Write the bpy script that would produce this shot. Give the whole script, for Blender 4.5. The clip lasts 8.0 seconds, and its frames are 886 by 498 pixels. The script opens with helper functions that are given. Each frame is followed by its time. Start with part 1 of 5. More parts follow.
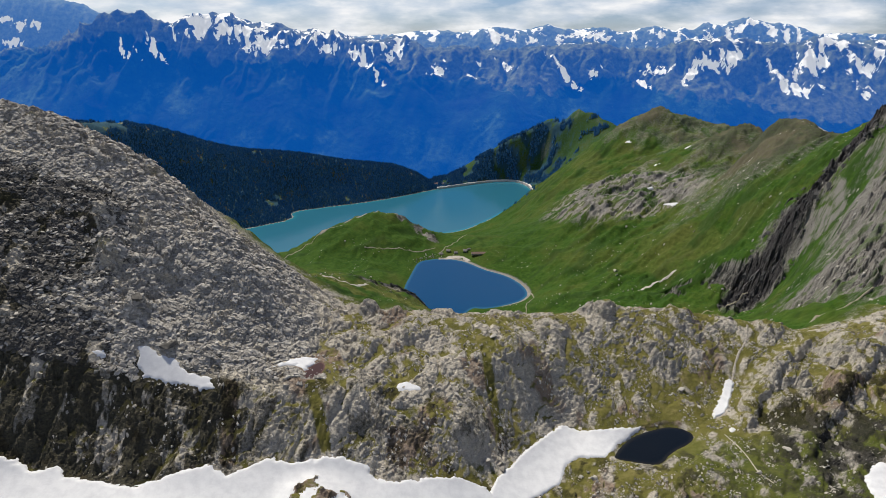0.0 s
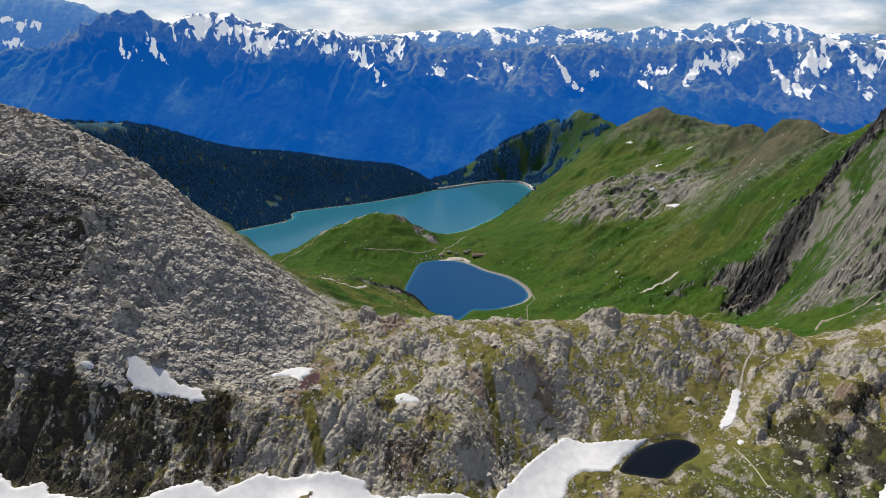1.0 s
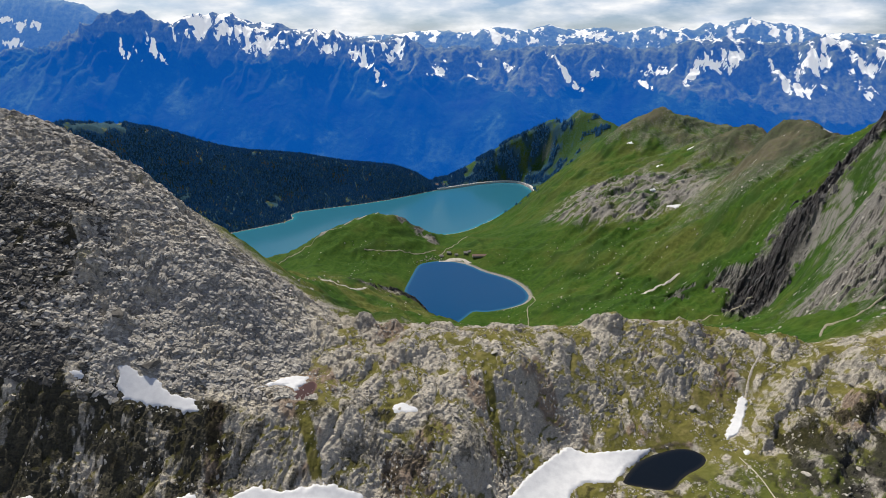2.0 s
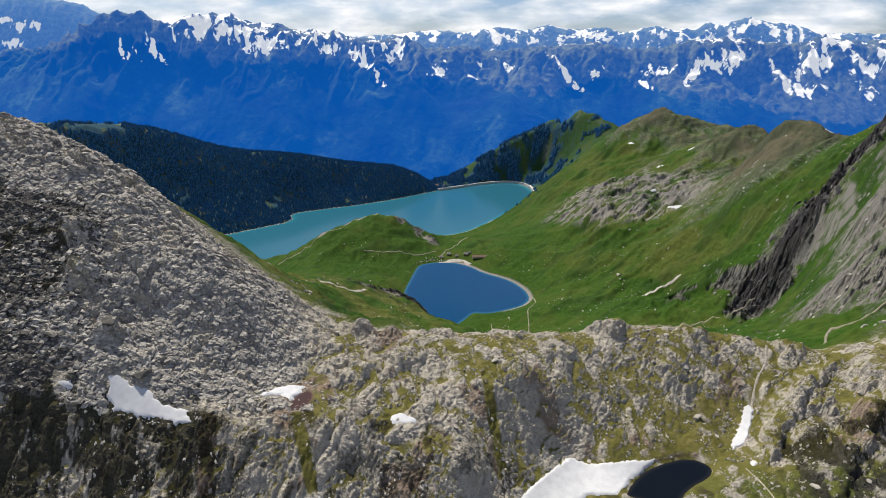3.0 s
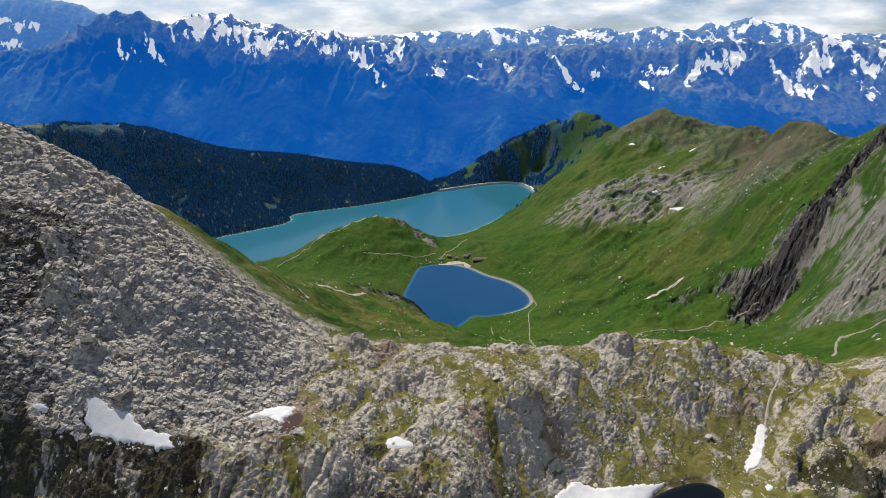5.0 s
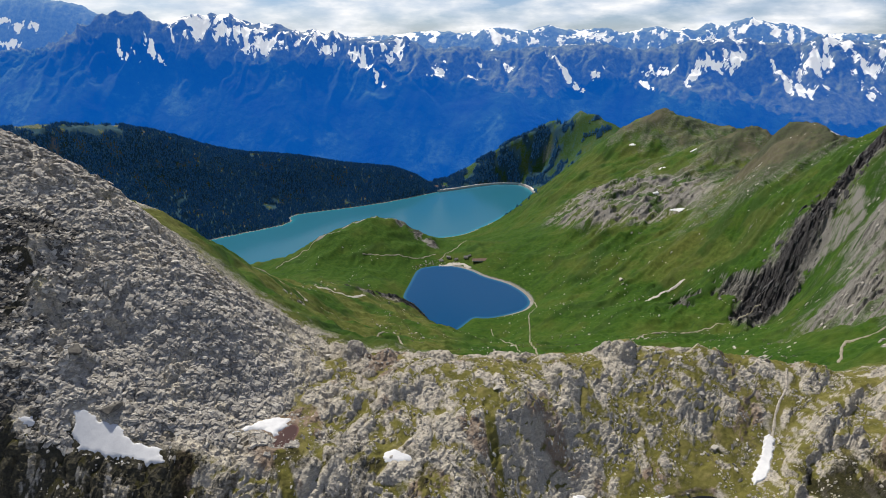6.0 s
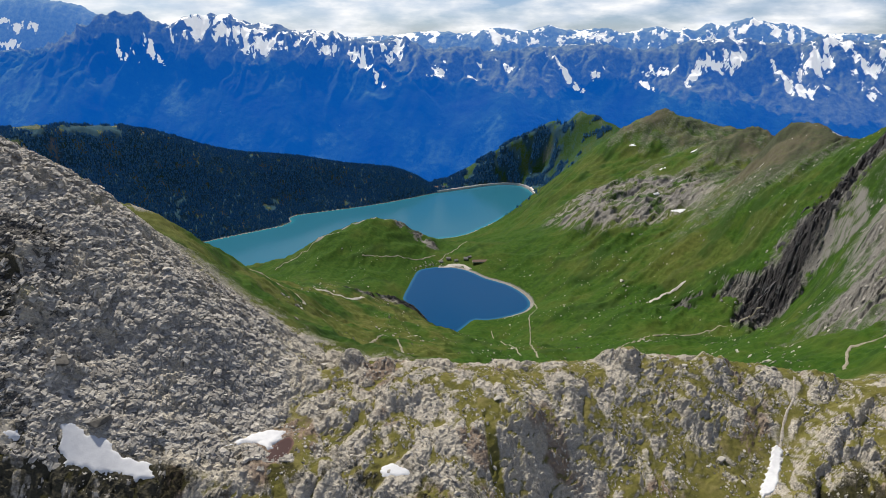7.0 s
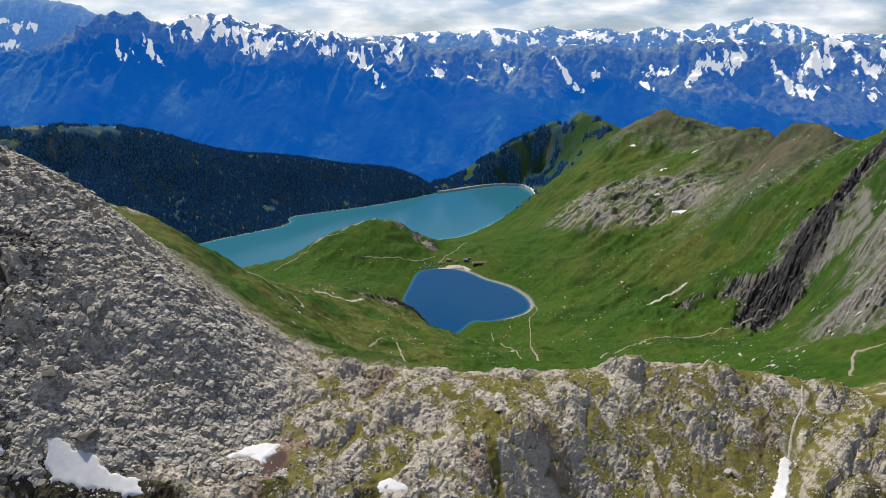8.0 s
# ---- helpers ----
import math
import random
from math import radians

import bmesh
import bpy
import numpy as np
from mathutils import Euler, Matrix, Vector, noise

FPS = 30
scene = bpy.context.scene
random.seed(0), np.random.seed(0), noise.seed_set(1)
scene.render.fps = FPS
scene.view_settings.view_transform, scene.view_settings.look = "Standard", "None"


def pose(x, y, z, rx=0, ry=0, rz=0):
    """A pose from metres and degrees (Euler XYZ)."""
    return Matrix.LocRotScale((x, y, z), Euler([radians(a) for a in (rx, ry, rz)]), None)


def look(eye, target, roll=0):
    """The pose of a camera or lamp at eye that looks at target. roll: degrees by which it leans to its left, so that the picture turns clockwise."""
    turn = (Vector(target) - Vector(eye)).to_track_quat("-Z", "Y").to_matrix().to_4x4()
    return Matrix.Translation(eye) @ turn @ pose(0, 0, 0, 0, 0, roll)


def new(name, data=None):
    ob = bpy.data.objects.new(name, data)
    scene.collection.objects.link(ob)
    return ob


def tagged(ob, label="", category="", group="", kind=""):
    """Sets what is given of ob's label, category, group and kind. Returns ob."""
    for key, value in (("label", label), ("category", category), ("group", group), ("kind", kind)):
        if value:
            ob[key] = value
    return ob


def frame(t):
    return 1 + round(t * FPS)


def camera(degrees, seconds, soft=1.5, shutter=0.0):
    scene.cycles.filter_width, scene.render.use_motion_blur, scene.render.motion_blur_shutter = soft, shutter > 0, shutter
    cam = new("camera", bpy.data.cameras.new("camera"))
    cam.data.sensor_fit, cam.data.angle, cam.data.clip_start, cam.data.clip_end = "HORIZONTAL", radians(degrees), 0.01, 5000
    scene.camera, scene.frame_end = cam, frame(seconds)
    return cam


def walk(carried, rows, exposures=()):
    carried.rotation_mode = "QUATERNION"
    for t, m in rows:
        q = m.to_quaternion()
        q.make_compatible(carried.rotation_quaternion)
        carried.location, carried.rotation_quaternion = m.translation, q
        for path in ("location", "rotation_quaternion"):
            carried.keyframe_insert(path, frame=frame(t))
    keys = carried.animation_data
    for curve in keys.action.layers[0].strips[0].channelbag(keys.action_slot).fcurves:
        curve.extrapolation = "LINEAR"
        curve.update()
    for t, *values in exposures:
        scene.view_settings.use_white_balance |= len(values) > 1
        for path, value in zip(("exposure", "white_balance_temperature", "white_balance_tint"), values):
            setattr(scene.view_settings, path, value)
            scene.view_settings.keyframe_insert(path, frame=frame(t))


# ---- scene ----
cam = camera(71.5, 8.0, soft=0.5)
PATH = [
    (0, (-0.2, -1.6, 479.5), (-0.26, 0.284, 478.83), 0.6),
    (0.5, (-0.16, 2.702, 479.35), (-0.221, 4.586, 478.681), 0.6),
    (1, (-0.012, 5.791, 479.4), (-0.074, 7.674, 478.731), 0.6),
    (8, (0.383, 47.728, 480.544), (0.32, 49.612, 479.877), 0.5),
]
walk(cam, [(t, look(e, a, r)) for t, e, a, r in PATH], exposures=[(0, 0.12), (1.5, 0.2), (3, 0.27), (8, 0.27)])

# ---- light ----
SUN_ELEVATION, SUN_AZIMUTH = radians(53), radians(-34)   # azimuth from +y towards +x
world = bpy.data.worlds.new("sky")
scene.world = world
world.use_nodes = True
wn, wl = world.node_tree.nodes, world.node_tree.links
wn.clear()
w_out = wn.new("ShaderNodeOutputWorld")
w_bg = wn.new("ShaderNodeBackground")
w_sky = wn.new("ShaderNodeTexSky")
w_sky.sky_type = "NISHITA"
w_sky.sun_disc = False
w_sky.sun_elevation, w_sky.sun_rotation = SUN_ELEVATION, SUN_AZIMUTH
w_sky.altitude = 2400
w_co = wn.new("ShaderNodeTexCoord")
w_map = wn.new("ShaderNodeMapping")
w_map.inputs["Scale"].default_value = (5.0, 5.0, 17.0)
w_noise = wn.new("ShaderNodeTexNoise")
w_noise.inputs["Scale"].default_value = 1.6
w_noise.inputs["Detail"].default_value = 9
w_noise.inputs["Roughness"].default_value = 0.55
w_ramp = wn.new("ShaderNodeValToRGB")
w_ramp.color_ramp.elements[0].position = 0.36
w_ramp.color_ramp.elements[1].position = 0.60
w_mix = wn.new("ShaderNodeMix")
w_mix.data_type = "RGBA"
w_puff = wn.new("ShaderNodeTexNoise")      # sunlit tops and grey undersides
w_puff.inputs["Scale"].default_value, w_puff.inputs["Detail"].default_value = 3.1, 7
w_shade = wn.new("ShaderNodeValToRGB")      # cloud, in the sky's own units
w_shade.color_ramp.elements[0].position, w_shade.color_ramp.elements[0].color = 0.36, (0.78, 0.88, 1.02, 1)
w_shade.color_ramp.elements[1].position, w_shade.color_ramp.elements[1].color = 0.60, (1.22, 1.23, 1.25, 1)
w_cloud = wn.new("ShaderNodeMix")
w_cloud.data_type, w_cloud.blend_type = "RGBA", "MULTIPLY"
w_cloud.inputs[0].default_value = 1.0
w_cloud.inputs[7].default_value = (11.5, 11.5, 11.5, 1)
wl.new(w_map.outputs["Vector"], w_puff.inputs["Vector"])
wl.new(w_puff.outputs["Fac"], w_shade.inputs["Fac"])
wl.new(w_shade.outputs["Color"], w_cloud.inputs[6])
wl.new(w_cloud.outputs[2], w_mix.inputs[7])
wl.new(w_co.outputs["Generated"], w_map.inputs["Vector"])
wl.new(w_map.outputs["Vector"], w_noise.inputs["Vector"])
wl.new(w_noise.outputs["Fac"], w_ramp.inputs["Fac"])
w_sep = wn.new("ShaderNodeSeparateXYZ")
wl.new(w_co.outputs["Generated"], w_sep.inputs["Vector"])
w_low = wn.new("ShaderNodeMapRange")
w_low.inputs["From Min"].default_value, w_low.inputs["From Max"].default_value = 0.12, 0.40
w_low.inputs["To Min"].default_value, w_low.inputs["To Max"].default_value = 1.0, 0.25
wl.new(w_sep.outputs["Z"], w_low.inputs["Value"])
w_cover = wn.new("ShaderNodeMath")
w_cover.operation = "MULTIPLY"
wl.new(w_ramp.outputs["Color"], w_cover.inputs[0])
wl.new(w_low.outputs["Result"], w_cover.inputs[1])
wl.new(w_cover.outputs[0], w_mix.inputs[0])
w_tint = wn.new("ShaderNodeMix")
w_tint.data_type, w_tint.blend_type = "RGBA", "MULTIPLY"
w_tint.inputs[0].default_value = 1.0
w_tint.inputs[7].default_value = (0.74, 0.86, 1.18, 1)   # clear mountain air
wl.new(w_sky.outputs["Color"], w_tint.inputs[6])
wl.new(w_tint.outputs[2], w_mix.inputs[6])
wl.new(w_mix.outputs[2], w_bg.inputs["Color"])
wl.new(w_bg.outputs["Background"], w_out.inputs["Surface"])
w_bg.inputs["Strength"].default_value = 0.06

sun_data = bpy.data.lights.new("sun", "SUN")
sun_data.energy, sun_data.angle, sun_data.color = 4.6, radians(0.6), (1.0, 0.93, 0.82)
sun = new("sun", sun_data)
to_sun = Vector((math.sin(SUN_AZIMUTH) * math.cos(SUN_ELEVATION), math.cos(SUN_AZIMUTH) * math.cos(SUN_ELEVATION), math.sin(SUN_ELEVATION)))
sun.matrix_world = look(to_sun * 1000, (0, 0, 0))


# ---- noise on arrays ----
TABLES = {}


def table(seed):
    """A fixed square of random numbers for each seed."""
    if seed not in TABLES:
        k = np.random.default_rng(seed).random(65536).astype(np.float32)
        TABLES[seed] = (k, np.cos(k * 2 * math.pi).astype(np.float32), np.sin(k * 2 * math.pi).astype(np.float32))
    return TABLES[seed]


def slot(ix, iy):
    return ((iy & 255) << 8) | (ix & 255)


def perlin(x, y, seed=0):
    """Gradient noise, about -1 to 1."""
    x, y = np.asarray(x, np.float64), np.asarray(y, np.float64)
    x0, y0 = np.floor(x), np.floor(y)
    fx, fy = (x - x0).astype(np.float32), (y - y0).astype(np.float32)
    ix, iy = x0.astype(np.int32), y0.astype(np.int32)
    u, v = fx * fx * fx * (fx * (fx * 6 - 15) + 10), fy * fy * fy * (fy * (fy * 6 - 15) + 10)
    _, ca, sa = table(seed)
    k00, k10, k01, k11 = slot(ix, iy), slot(ix + 1, iy), slot(ix, iy + 1), slot(ix + 1, iy + 1)
    a = ca[k00] * fx + sa[k00] * fy
    b = ca[k10] * (fx - 1) + sa[k10] * fy
    c = ca[k01] * fx + sa[k01] * (fy - 1)
    d = ca[k11] * (fx - 1) + sa[k11] * (fy - 1)
    a += u * (b - a)
    c += u * (d - c)
    return 1.5 * (a + v * (c - a))


def fbm(x, y, octaves=5, seed=0, gain=0.5):
    total, amp = 0, 1.0
    for k in range(octaves):
        total = total + amp * perlin(x * 2.03**k + 17.3 * k, y * 2.03**k - 9.1 * k, seed + k)
        amp *= gain
    return total


def ridged(x, y, octaves=5, seed=0, gain=0.5):
    """0 to about 1.9, sharp along its crests."""
    total, amp = 0, 1.0
    for k in range(octaves):
        total = total + amp * (1 - np.abs(perlin(x * 2.1**k + 5.7 * k, y * 2.1**k + 3.3 * k, seed + k)))**2
        amp *= gain
    return total


def cells(x, y, seed=0):
    """Distance to the nearest and second nearest scattered point, that point's own number, and the way to it."""
    x0, y0 = np.floor(x).astype(np.int32), np.floor(y).astype(np.int32)
    fx, fy = (x - x0).astype(np.float32), (y - y0).astype(np.float32)
    best, second = np.full(x.shape, 9.0, np.float32), np.full(x.shape, 9.0, np.float32)
    ident, ox, oy = (np.zeros(x.shape, np.float32) for _ in range(3))
    px, py, own = table(seed)[0], table(seed + 7)[0], table(seed + 13)[0]
    for dx in (-1, 0, 1):
        for dy in (-1, 0, 1):
            k = slot(x0 + dx, y0 + dy)
            ax, ay = dx + px[k] - fx, dy + py[k] - fy
            d = np.sqrt(ax * ax + ay * ay)
            near = d < best
            second = np.where(near, best, np.minimum(second, d))
            ident, ox, oy = np.where(near, own[k], ident), np.where(near, ax, ox), np.where(near, ay, oy)
            best = np.where(near, d, best)
    return best, second, ident, ox, oy


def facets(x, y, seed):
    """Broken plates: each cell a plane with a tilt of its own, -1 to 1."""
    _, _, own, ox, oy = cells(x, y, seed)
    turn = own * 37.0
    return np.cos(turn) * ox + np.sin(turn) * oy + 0.7 * (np.modf(own * 7.31)[0] - 0.5)


def smooth(lo, hi, v):
    k = np.clip((v - lo) / (hi - lo), 0, 1)
    return k * k * (3 - 2 * k)


def inside(poly, x, y, reach=140.0):
    """Signed distance to a closed outline, positive inside it; rough beyond its reach."""
    shape = np.shape(x)
    x, y = np.ravel(np.asarray(x, float)), np.ravel(np.asarray(y, float))
    px, py = [p[0] for p in poly], [p[1] for p in poly]
    gap = np.maximum(np.maximum(min(px) - x, x - max(px)), np.maximum(min(py) - y, y - max(py)))
    out = -np.maximum(gap, 0.0)
    close = gap < reach
    x, y = x[close], y[close]
    best, odd = np.full(x.shape, 1e9), np.zeros(x.shape, bool)
    for (ax, ay), (bx, by) in zip(poly, poly[1:] + poly[:1]):
        ex, ey = bx - ax, by - ay
        k = np.clip(((x - ax) * ex + (y - ay) * ey) / (ex * ex + ey * ey + 1e-9), 0, 1)
        best = np.minimum(best, (x - ax - k * ex) ** 2 + (y - ay - k * ey) ** 2)
        if ay != by:
            odd ^= ((ay > y) != (by > y)) & (x < (bx - ax) * (y - ay) / (by - ay) + ax)
    out[close] = np.where(odd, 1, -1) * np.sqrt(best)
    return out.reshape(shape)


def along(line, x, y):
    """Distance to an open line."""
    best = np.full(np.shape(x), 1e9)
    for (ax, ay), (bx, by) in zip([p[:2] for p in line], [p[:2] for p in line[1:]]):
        ex, ey = bx - ax, by - ay
        k = np.clip(((x - ax) * ex + (y - ay) * ey) / (ex * ex + ey * ey + 1e-9), 0, 1)
        best = np.minimum(best, np.hypot(x - ax - k * ex, y - ay - k * ey))
    return best


def rounded(poly, rounds=2):
    """An outline with its corners cut, round after round."""
    for _ in range(rounds):
        poly = [q for a, b in zip(poly, poly[1:] + poly[:1]) for q in
                ((a[0] * .75 + b[0] * .25, a[1] * .75 + b[1] * .25), (a[0] * .25 + b[0] * .75, a[1] * .25 + b[1] * .75))]
    return poly


# ---- materials ----
def material(name):
    m = bpy.data.materials.new(name)
    m.use_nodes = True
    nt = m.node_tree
    b = nt.nodes["Principled BSDF"]
    return m, nt.nodes, nt.links, b


def noise_node(nodes, links, scale, detail=6, rough=0.6, vector=None, distortion=0.0):
    n = nodes.new("ShaderNodeTexNoise")
    n.inputs["Scale"].default_value, n.inputs["Detail"].default_value = scale, detail
    n.inputs["Roughness"].default_value, n.inputs["Distortion"].default_value = rough, distortion
    if vector is not None:
        links.new(vector, n.inputs["Vector"])
    return n.outputs["Fac"]


def ramp_node(nodes, links, fac, stops):
    r = nodes.new("ShaderNodeValToRGB")
    el = r.color_ramp.elements
    while len(el) < len(stops):
        el.new(0.5)
    for e, (p, c) in zip(el, stops):
        e.position, e.color = p, (*c, 1) if len(c) == 3 else c
    links.new(fac, r.inputs["Fac"])
    return r.outputs["Color"]


def mix_node(nodes, links, fac, a, b, blend="MIX"):
    m = nodes.new("ShaderNodeMix")
    m.data_type, m.blend_type = "RGBA", blend
    for sock, v in ((m.inputs[0], fac), (m.inputs[6], a), (m.inputs[7], b)):
        if isinstance(v, (int, float)):
            sock.default_value = v
        elif isinstance(v, tuple):
            sock.default_value = (*v, 1)
        else:
            links.new(v, sock)
    return m.outputs[2]


def math_node(nodes, links, op, a, b=0.0, clamp=False):
    m = nodes.new("ShaderNodeMath")
    m.operation, m.use_clamp = op, clamp
    for sock, v in zip(m.inputs, (a, b)):
        if isinstance(v, (int, float)):
            sock.default_value = v
        else:
            links.new(v, sock)
    return m.outputs[0]


def attr_node(nodes, name):
    a = nodes.new("ShaderNodeAttribute")
    a.attribute_name = name
    return a.outputs["Fac"]


def position(nodes):
    return nodes.new("ShaderNodeNewGeometry").outputs["Position"]


def bump_node(nodes, links, height, strength, distance, normal=None):
    b = nodes.new("ShaderNodeBump")
    b.inputs["Strength"].default_value, b.inputs["Distance"].default_value = strength, distance
    links.new(height, b.inputs["Height"])
    if normal is not None:
        links.new(normal, b.inputs["Normal"])
    return b.outputs["Normal"]


def facet_node(nodes, links, vector, scale):
    """Plates with tilts of their own: their relief, and a random number for each."""
    mp = nodes.new("ShaderNodeVectorMath")
    mp.operation = "MULTIPLY"
    mp.inputs[1].default_value = scale
    links.new(vector, mp.inputs[0])
    vor = nodes.new("ShaderNodeTexVoronoi")
    vor.inputs["Scale"].default_value = 1.0
    links.new(mp.outputs[0], vor.inputs["Vector"])
    off, lean, dot = (nodes.new("ShaderNodeVectorMath") for _ in range(3))
    off.operation, lean.operation, dot.operation = "SUBTRACT", "SUBTRACT", "DOT_PRODUCT"
    links.new(mp.outputs[0], off.inputs[0])
    links.new(vor.outputs["Position"], off.inputs[1])
    links.new(vor.outputs["Color"], lean.inputs[0])
    lean.inputs[1].default_value = (0.5, 0.5, 0.5)
    links.new(off.outputs[0], dot.inputs[0])
    links.new(lean.outputs[0], dot.inputs[1])
    pick = nodes.new("ShaderNodeSeparateColor")
    links.new(vor.outputs["Color"], pick.inputs[0])
    high = math_node(nodes, links, "ADD", dot.outputs["Value"], math_node(nodes, links, "MULTIPLY", pick.outputs[2], 0.5))
    return high, pick.outputs[0]


def ground_material():
    m, n, l, b = material("alpine_ground")
    pos = position(n)
    veg, soil, dry = attr_node(n, "veg"), attr_node(n, "soil"), attr_node(n, "dry")
    big = noise_node(n, l, 0.012, 5, 0.6, pos)
    mid = noise_node(n, l, 0.16, 7, 0.62, pos)
    fine = noise_node(n, l, 1.1, 8, 0.68, pos)
    jitter = math_node(n, l, "ADD", math_node(n, l, "MULTIPLY", math_node(n, l, "SUBTRACT", mid, 0.5), 0.9),
                       math_node(n, l, "MULTIPLY", math_node(n, l, "SUBTRACT", fine, 0.5), 0.9))

    def edge(a, k=4.0, at=0.38):
        s = math_node(n, l, "ADD", a, jitter)
        return math_node(n, l, "MULTIPLY", math_node(n, l, "SUBTRACT", s, at), k, True)

    plate, tone = facet_node(n, l, pos, (0.55, 0.8, 1.3))
    shard, speck = facet_node(n, l, pos, (1.5, 2.1, 3.2))
    rock = ramp_node(n, l, mid, [(0.25, (0.37, 0.347, 0.30)), (0.5, (0.455, 0.425, 0.365)), (0.75, (0.52, 0.486, 0.415))])
    rock = mix_node(n, l, math_node(n, l, "MULTIPLY", fine, 0.45), rock, (0.20, 0.185, 0.155))
    rough = attr_node(n, "broken")
    rock = mix_node(n, l, math_node(n, l, "ADD", 0.2, math_node(n, l, "MULTIPLY", rough, 0.4)), rock, ramp_node(n, l, speck, [(0.0, (0.62, 0.61, 0.60)), (0.5, (1.05, 1.03, 0.99)), (1.0, (1.32, 1.29, 1.22))]), "MULTIPLY")
    rock = mix_node(n, l, 0.5, rock, ramp_node(n, l, tone, [(0.0, (0.82, 0.82, 0.82)), (1.0, (1.14, 1.12, 1.09))]), "MULTIPLY")
    rock = mix_node(n, l, math_node(n, l, "SUBTRACT", 0.75, math_node(n, l, "MULTIPLY", dry, 0.75)), rock, (0.155, 0.152, 0.145))
    green = ramp_node(n, l, mid, [(0.28, (0.012, 0.034, 0.004)), (0.5, (0.030, 0.072, 0.007)), (0.72, (0.066, 0.108, 0.014))])
    olive = ramp_node(n, l, big, [(0.35, (0.016, 0.048, 0.005)), (0.5, (0.036, 0.074, 0.009)), (0.65, (0.082, 0.084, 0.020))])
    grass = mix_node(n, l, 0.4, green, olive)
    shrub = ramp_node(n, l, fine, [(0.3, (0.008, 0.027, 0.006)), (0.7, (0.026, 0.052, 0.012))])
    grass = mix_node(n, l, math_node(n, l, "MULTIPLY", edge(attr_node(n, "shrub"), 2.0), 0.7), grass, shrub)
    tufts = ramp_node(n, l, mid, [(0.25, (0.060, 0.060, 0.014)), (0.5, (0.135, 0.120, 0.034)), (0.75, (0.215, 0.178, 0.075))])
    grass = mix_node(n, l, math_node(n, l, "MULTIPLY", dry, 0.85), grass, tufts)
    # dark forest floor, with distance haze painted in as blue
    hazy_wood_floor = ramp_node(n, l, fine, [(0.3, (0.012, 0.048, 0.082)), (0.7, (0.038, 0.090, 0.110))])
    grass = mix_node(n, l, edge(attr_node(n, "wood"), 3.0), grass, hazy_wood_floor)
    earth = ramp_node(n, l, fine, [(0.3, (0.15, 0.105, 0.072)), (0.7, (0.31, 0.245, 0.19))])
    # dark moss, deepened so that it also paints the shade on steep rock
    shaded_moss = ramp_node(n, l, fine, [(0.35, (0.005, 0.005, 0.004)), (0.55, (0.022, 0.022, 0.010)), (0.75, (0.060, 0.050, 0.026))])
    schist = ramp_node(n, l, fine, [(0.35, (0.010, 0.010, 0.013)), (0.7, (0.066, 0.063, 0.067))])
    dark = mix_node(n, l, dry, schist, shaded_moss)
    rock = mix_node(n, l, edge(attr_node(n, "pale")), rock, ramp_node(n, l, mid, [(0.3, (0.17, 0.164, 0.152)), (0.7, (0.34, 0.328, 0.304))]))
    umber = ramp_node(n, l, mid, [(0.3, (0.040, 0.046, 0.027)), (0.7, (0.098, 0.096, 0.068))])
    earth = mix_node(n, l, dry, umber, earth)
    col = mix_node(n, l, edge(soil, 2.2), rock, earth)
    grown = edge(veg, 2.1, 0.3)
    col = mix_node(n, l, grown, col, grass)
    # dark moss, dark rock and painted shade share this one mask
    col = mix_node(n, l, math_node(n, l, "MULTIPLY", edge(attr_node(n, "moss_rock_shade"), 2.4), 0.9), col, dark)
    l.new(col, b.inputs["Base Color"])
    b.inputs["Roughness"].default_value = 0.92
    b.inputs["Specular IOR Level"].default_value = 0.08
    bare = math_node(n, l, "SUBTRACT", 1.0, math_node(n, l, "MULTIPLY", grown, 0.85))
    normal = bump_node(n, l, mid, 0.3, 1.6)
    normal = bump_node(n, l, math_node(n, l, "MULTIPLY", plate, bare), 0.7, 1.0, normal)
    normal = bump_node(n, l, math_node(n, l, "MULTIPLY", shard, math_node(n, l, "MULTIPLY", bare, math_node(n, l, "ADD", 0.4, math_node(n, l, "MULTIPLY", rough, 0.6)))), 1.0, 0.5, normal)
    l.new(bump_node(n, l, fine, 0.55, 0.5, normal), b.inputs["Normal"])
    return m


def plain(name, colour, rough=0.8, spread=0.25, scale=2.0, bump=0.3, metal=0.0):
    m, n, l, b = material(name)
    pos = position(n)
    k = noise_node(n, l, scale, 7, 0.65, pos)
    lo, hi = tuple(c * (1 - spread) for c in colour), tuple(min(1, c * (1 + spread)) for c in colour)
    l.new(ramp_node(n, l, k, [(0.3, lo), (0.7, hi)]), b.inputs["Base Color"])
    b.inputs["Roughness"].default_value, b.inputs["Metallic"].default_value = rough, metal
    if bump:
        l.new(bump_node(n, l, k, bump, 0.3 / scale), b.inputs["Normal"])
    return m


def water_material(name, colour, edge_colour, rough):
    m, n, l, b = material(name)
    pos = position(n)
    l.new(mix_node(n, l, attr_node(n, "shallow"), colour, edge_colour), b.inputs["Base Color"])
    b.inputs["Roughness"].default_value = rough
    b.inputs["IOR"].default_value = 1.33
    l.new(bump_node(n, l, noise_node(n, l, 0.5, 4, 0.6, pos), 0.15, 0.2), b.inputs["Normal"])
    return m


